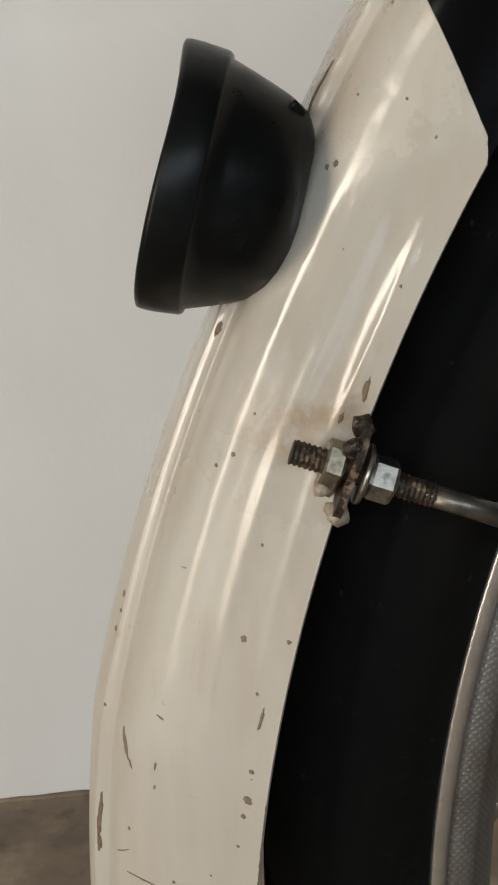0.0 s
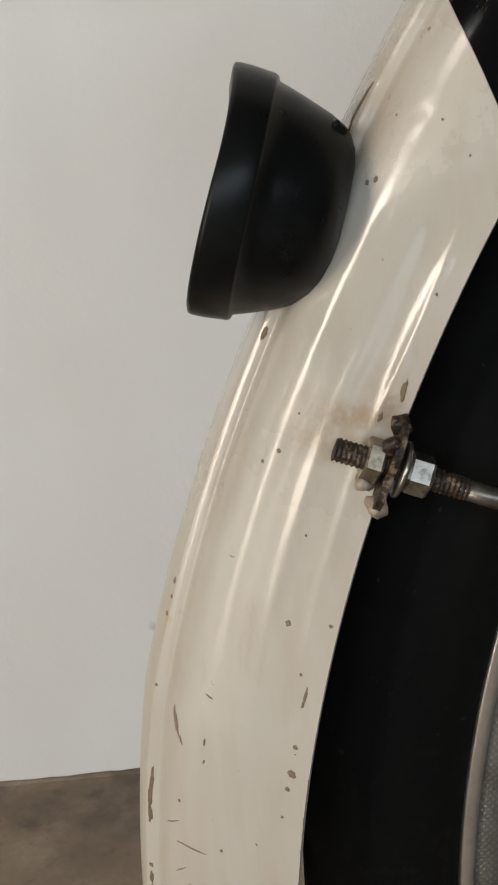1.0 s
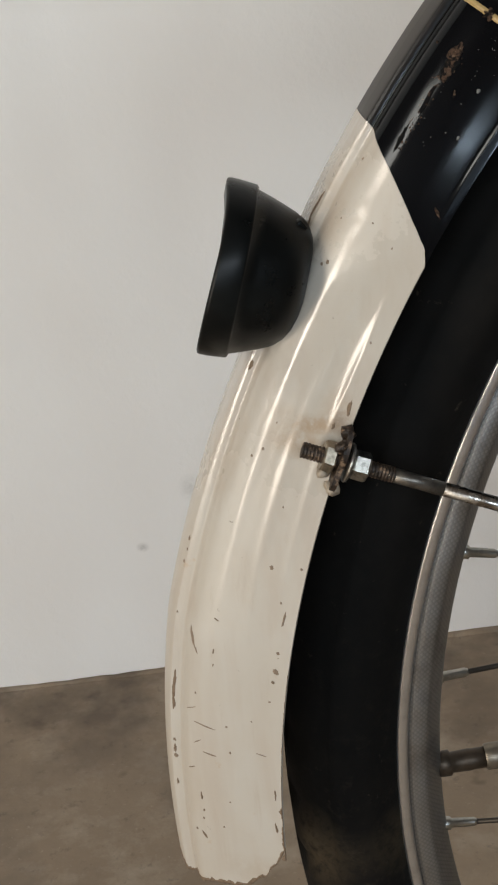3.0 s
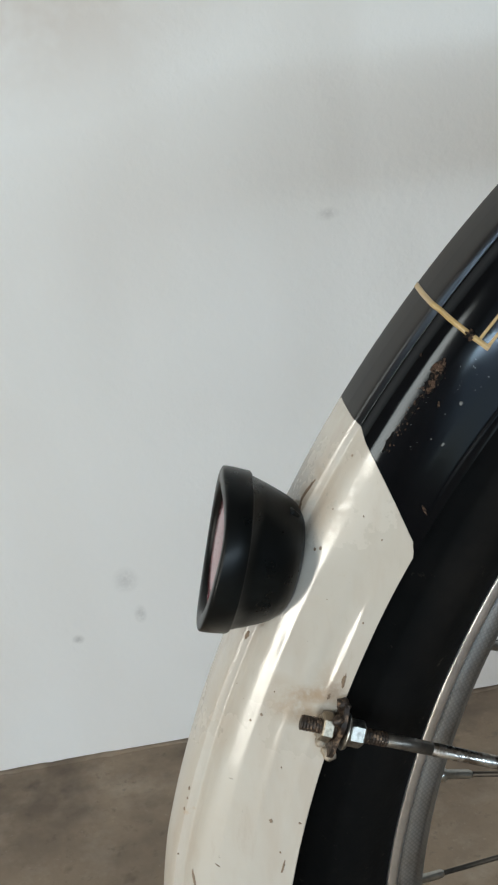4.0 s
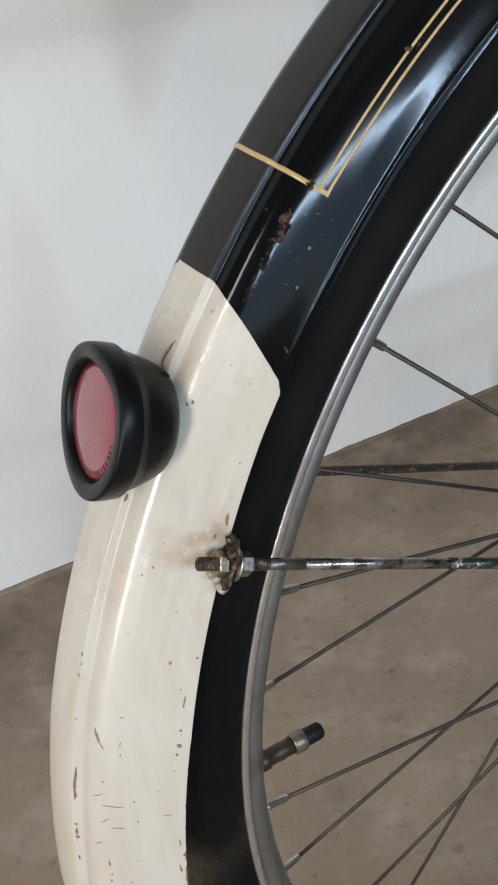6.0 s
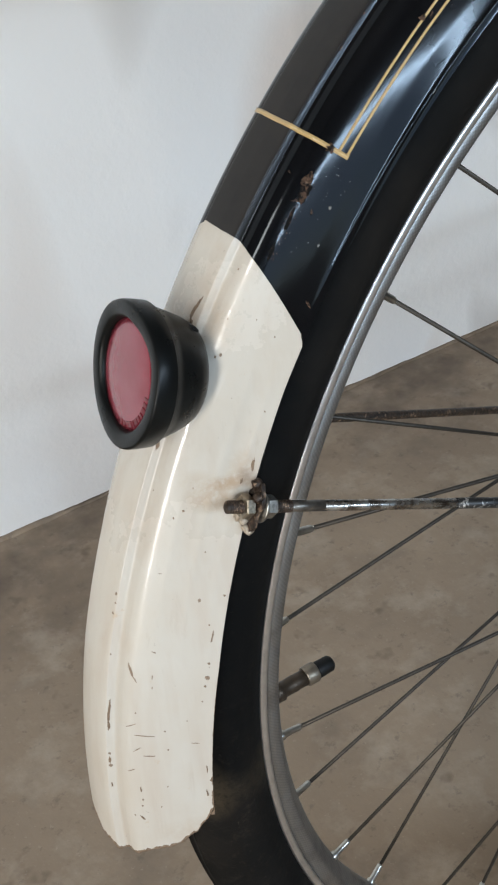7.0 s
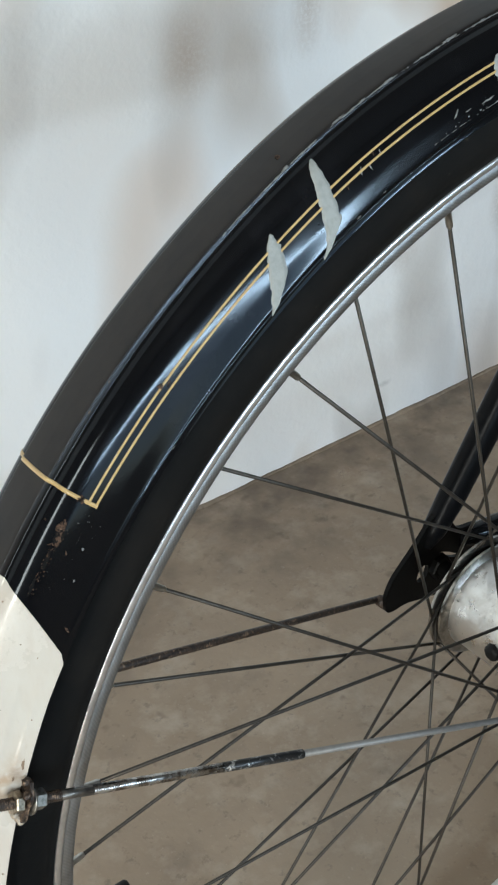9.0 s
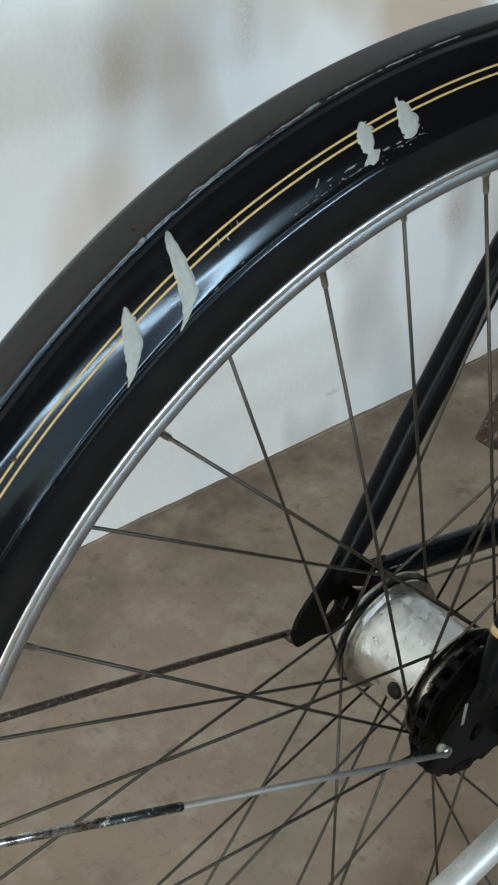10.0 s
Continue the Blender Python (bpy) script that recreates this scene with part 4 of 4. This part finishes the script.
# frame ends: the tubes that carry the wheel
def rear_end(side):
    y = 0.078 if side > 0 else -0.056
    base = Matrix.Translation((0.0074, 0, -0.0073) if side > 0 else (-0.003, 0, 0.004))
    bm = bmesh.new()
    if side > 0:
        tube(bm, [(-0.020, y, 0.396), (-0.013, y, 0.406), (0.0, y, 0.424), (0.04, y, 0.485), (0.097, y * 0.98, 0.569), (0.20, y * 0.85, 0.722)], [0.004, 0.0075, 0.0088, 0.0095, 0.0097, 0.0097], 20)
    else:
        tube(bm, [(-0.020, y, 0.400), (-0.012, y, 0.418), (-0.004, y, 0.440), (0.016, y, 0.480), (0.20, y, 0.770)], [0.004, 0.0075, 0.0088, 0.0095, 0.0097], 20)
    bm.transform(base)
    seat = part("seat_stay", bm, FRAME, bicycle, "black painted seat stay tube")
    if side < 0:
        bm = bmesh.new()
        tube(bm, [(-0.0046, y, 0.4375), (-0.0030, y, 0.4420)], 0.0092, 20)
        bm.transform(base)
        part("gold_band", bm, GOLD, seat, "thin gold painted band")
    bm = bmesh.new()
    tube(bm, [(0.008, y * 0.98, 0.388), (0.020, y * 0.96, 0.387), (0.035, y * 0.93, 0.386), (0.112, y * 0.88, 0.371), (0.32, y * 0.6, 0.325)], [0.005, 0.007, 0.0085, 0.0095, 0.011], 20)
    bm.transform(base)
    part("chain_stay", bm, BLACK, bicycle, "black enamelled chain stay tube")
    outline = rounded([(-0.0535, 0.372), (-0.0525, 0.361), (-0.0470, 0.3590), (-0.036, 0.3600), (-0.026, 0.3570), (-0.012, 0.353), (0.002, 0.350), (0.013, 0.358), (0.024, 0.373), (0.033, 0.384), (0.024, 0.394), (0.008, 0.396), (0.002, 0.402),
                       (-0.003, 0.418), (-0.016, 0.419), (-0.026, 0.405), (-0.041, 0.391), (-0.048, 0.384)])
    ring = [math.pi / 8 * k for k in range(16)]
    holes = [[(-0.0226 + 0.0046 * math.cos(t) + 0.0014 * math.sin(t), 0.3765 + 0.0062 * math.sin(t)) for t in ring],
             [(0.0 + 0.0095 * math.cos(t), 0.3800 - 0.0060 * math.cos(t) + 0.0021 * math.sin(t)) for t in ring]]
    bm = bmesh.new()
    edges = []
    for loop in [outline] + holes:
        vs = [bm.verts.new((px, y - 0.0016, pz)) for px, pz in loop]
        edges += [bm.edges.new((vs[k], vs[(k + 1) % len(vs)])) for k in range(len(vs))]
    fill = bmesh.ops.triangle_fill(bm, edges=edges, use_beauty=True)
    faces = [f for f in fill["geom"] if isinstance(f, bmesh.types.BMFace)]
    moved = bmesh.ops.extrude_face_region(bm, geom=faces)
    bmesh.ops.translate(bm, verts=[v for v in moved["geom"] if isinstance(v, bmesh.types.BMVert)], vec=(0, 0.0032, 0))
    bm.transform(base)
    plate = sharp(part("dropout", bm, GREASE, bicycle, "black steel wheel dropout plate"), 50)
    if side < 0:
        bm = bmesh.new()
        block(bm, pose(-0.0340, y - 0.0018, 0.398, 0, 8, 0), 0.0022, 0.0006, 0.015, 0.0002)
        bm.transform(base)
        part("paint_chip", bm, NICK, plate)


rear_end(1)
rear_end(-1)


# mudguard stays
def stay(side):
    tip = Vector((-0.3545, -0.0393, 0.5161)) if side < 0 else Vector((-0.3545, 0.0150, 0.5203))
    end = Vector((-0.0530, -0.0630, 0.3870)) if side < 0 else Vector((-0.0440, 0.0850, 0.3590))
    d = (end - tip).normalized()
    at = lambda h: tip + d * h
    total = (end - tip).length
    painted = RUST if side > 0 else CHROME
    bm = bmesh.new()
    tube(bm, [at(0.026), at(0.125 if side < 0 else total)], 0.0021, 12)
    rod = part("mudguard_stay", bm, painted, bicycle, "thin rusty stay rod" if side > 0 else "thin chrome stay rod with flaking black paint")
    if side < 0:
        bm = bmesh.new()
        tube(bm, [at(0.025), at(0.042)], [0.00216, 0.00212], 12)
        part("tarnished_section", bm, TARNISH, rod, "dull tarnished stretch of rod")
        bm = bmesh.new()
        tube(bm, [at(0.108), at(0.153)], 0.00222, 12)
        part("painted_section", bm, FLAKE, rod, "flaking black paint on rod")
        bm = bmesh.new()
        tube(bm, [at(0.15), at(total)], [0.0017, 0.0015], 12)
        part("rod", bm, GREY, rod)
    bm = bmesh.new()
    screw(bm, frame_along(at(0), d), 0.0025, 0.027)
    part("thread", bm, RUST, rod, "rusty threaded rod end")
    bm = bmesh.new()
    hexagon(bm, frame_along(at(0.0060), d), 0.0080, 0.0036)
    part("nut", bm, RUSTY_PLATE if side < 0 else RUST, rod, "small rusty hexagon nut", smooth=False)
    bm = bmesh.new()
    hexagon(bm, frame_along(at(0.0146), d), 0.0074, 0.0050)
    part("nut", bm, PLATED, rod, "plated hexagon nut", smooth=False)
    bm = bmesh.new()
    lathe(bm, frame_along(at(0.0132), d), [(0.002, 0), (0.0056, 0), (0.0058, 0.0004), (0.0056, 0.0010), (0.002, 0.0010)], 24)
    part("washer", bm, PLATED, rod)
    # rusty tab that holds the rod to the rim of the mudguard
    along = Vector((math.sin(radians(23)), 0, math.cos(radians(23))))
    m = frame_along(at(0.0114), d, along)
    bm = bmesh.new()
    rows = []
    for h in (-0.0008, 0.0008):
        rows.append([m @ Vector((0.0044 * math.cos(a) * (1.0 + 0.2 * math.sin(5 * a + 0.7)), 0.0094 * math.sin(a) * (1 + 0.08 * math.cos(3 * a)), h)) for a in (2 * math.pi * k / 28 for k in range(28))])
    vs = grid(bm, rows, closed_v=True)
    bm.faces.new(vs[0])
    bm.faces.new(vs[-1])
    tab = part("tab", bm, RUST, rod, "rusty bracket tab on the mudguard edge", smooth=False)
    lumps = random.Random(8)
    for k, (h, up, wide, size) in enumerate(((0.0116, -0.0086, 0.0, 0.0023), (0.0108, 0.0082, 0.0010, 0.0021), (0.0085, -0.0050, 0.0030, 0.0022), (0.0098, 0.0050, -0.0030, 0.0019), (0.0072, -0.0046, -0.0016, 0.0016))):
        bm = bmesh.new()
        bmesh.ops.create_icosphere(bm, subdivisions=2, radius=size, matrix=m @ pose(wide, up, h - 0.0114))
        for v in bm.verts:
            v.co += Vector((lumps.uniform(-1, 1), lumps.uniform(-1, 1), lumps.uniform(-1, 1))) * size * 0.22
        part("crust", bm, RUST if k in (1, 3) else STAIN, rod, "crust of rust and old paint" if k == 0 else "")
    end_m = frame_along(end - Vector((0, 0.004 * side, 0)), (0, side, 0))
    bm = bmesh.new()
    lathe(bm, end_m, [(0, -0.002), (0.0034, -0.002), (0.0036, 0.0), (0.0036, 0.003), (0.0032, 0.004), (0, 0.004)], 20)
    part("eye", bm, RUST if side > 0 else PLATED, rod)


stay(-1)
stay(1)

# reflector
FACE = Vector((-0.3722, -0.0080, 0.5620))
out = Vector((-math.cos(radians(16.6)) * math.cos(radians(7.4)), math.cos(radians(16.6)) * math.sin(radians(7.4)), math.sin(radians(16.6))))
rm = frame_along(FACE, out, (0, 1, 0))
# (radius, depth, how far the ring sits above the axis): a bowl that leans up to its seat
BOWL = [(0.0193, -0.0040, 0), (0.0197, -0.0016, 0), (0.0203, -0.0005, 0), (0.0212, 0.0, 0), (0.0248, 0.0, 0), (0.0256, -0.0003, 0), (0.0258, -0.0012, 0), (0.0258, -0.0034, 0), (0.0254, -0.0080, 0),
        (0.0250, -0.0085, 0), (0.0241, -0.0088, 0), (0.0228, -0.0125, 0), (0.0213, -0.0165, 0), (0.0198, -0.0200, 0.0001), (0.0181, -0.0227, 0.0003), (0.0160, -0.0246, 0.0008),
        (0.0135, -0.0258, 0.0012), (0.0105, -0.0265, 0.0014), (0.0060, -0.0267, 0.0014), (0.0, -0.0267, 0.0014)]
bm = bmesh.new()
rows = []
for k in range(72):
    a = 2 * math.pi * k / 72
    wave = 0.0005 * math.sin(a * 2 + 0.6) + 0.0007 * math.exp(-((a if a < math.pi else a - 2 * math.pi) / 0.35) ** 2) - 0.0005 * math.exp(-(((a if a < math.pi else a - 2 * math.pi) + 0.95) / 0.45) ** 2)
    flare = 1 + 0.016 * math.exp(-((a if a < math.pi else a - 2 * math.pi) / 0.28) ** 2)      # the lip is pulled out of round at the top
    rows.append([rm @ Vector((0.98 * r * math.cos(a) * (1 + (flare - 1) * min(max((h + 0.010) / 0.008, 0.0), 1.0)) + c, 0.98 * r * math.sin(a), h + wave * min(max((h + 0.012) / 0.010, 0.0), 1.0))) for r, h, c in BOWL])
grid(bm, rows, closed_u=True)
bmesh.ops.remove_doubles(bm, verts=bm.verts, dist=1e-6)
cup = part("reflector_cup", bm, CUP, bicycle, "black plastic rear reflector cup")
bm = bmesh.new()
lathe(bm, rm, [(0.0, -0.0012), (0.010, -0.0014), (0.0165, -0.0019), (0.0192, -0.0027), (0.0192, -0.0070), (0.0, -0.0072)], 64)
lens = part("lens", bm, LENS, cup, "faded red reflector lens")
# worn raised lettering that cannot be read, along the edge of the lens
bm = bmesh.new()
for k in range(11):
    a = radians(-95 - 8.0 * k)
    m = rm @ Matrix.Rotation(a, 4, "Z") @ pose(0.0168, 0, -0.0020, 0, 8, 0)
    block(bm, m, 0.0022, 0.0011 + 0.0006 * (k % 3), 0.0006, 0.0002)
part("raised_lettering", bm, LENS_DARK, lens, "worn illegible raised marks")
bm = bmesh.new()
block(bm, frame_along((-0.3472, -0.0150, 0.5729), (0.4, 0.1, -0.6)), 0.0026, 0.0022, 0.0034, 0.0006)
part("clip_tongue", bm, CUP, cup)

# a rusty clamp on the far seat stay
bm = bmesh.new()
block(bm, pose(0.107, 0.060, 0.468, 0, 34, 0), 0.016, 0.014, 0.040, 0.003)
part("clamp", bm, RUST, bicycle, "rusty steel clamp between the stays")

# stowed kickstand below the near chain stay
bm = bmesh.new()
tube(bm, [(-0.120, -0.0790, 0.2768), (-0.112, -0.0790, 0.2792), (0.10, -0.0790, 0.3430), (0.15, -0.0740, 0.3550), (0.175, -0.0600, 0.3590)], [0.0070, 0.0088, 0.0088, 0.0080, 0.0080], 20)
leg = part("kickstand", bm, STAND, bicycle, "stowed grey aluminium kickstand leg")
bm = bmesh.new()
block(bm, pose(0.180, -0.052, 0.360, 0, 12, 0), 0.030, 0.022, 0.026, 0.003)
part("bracket", bm, GREASE, leg, "black kickstand clamp")
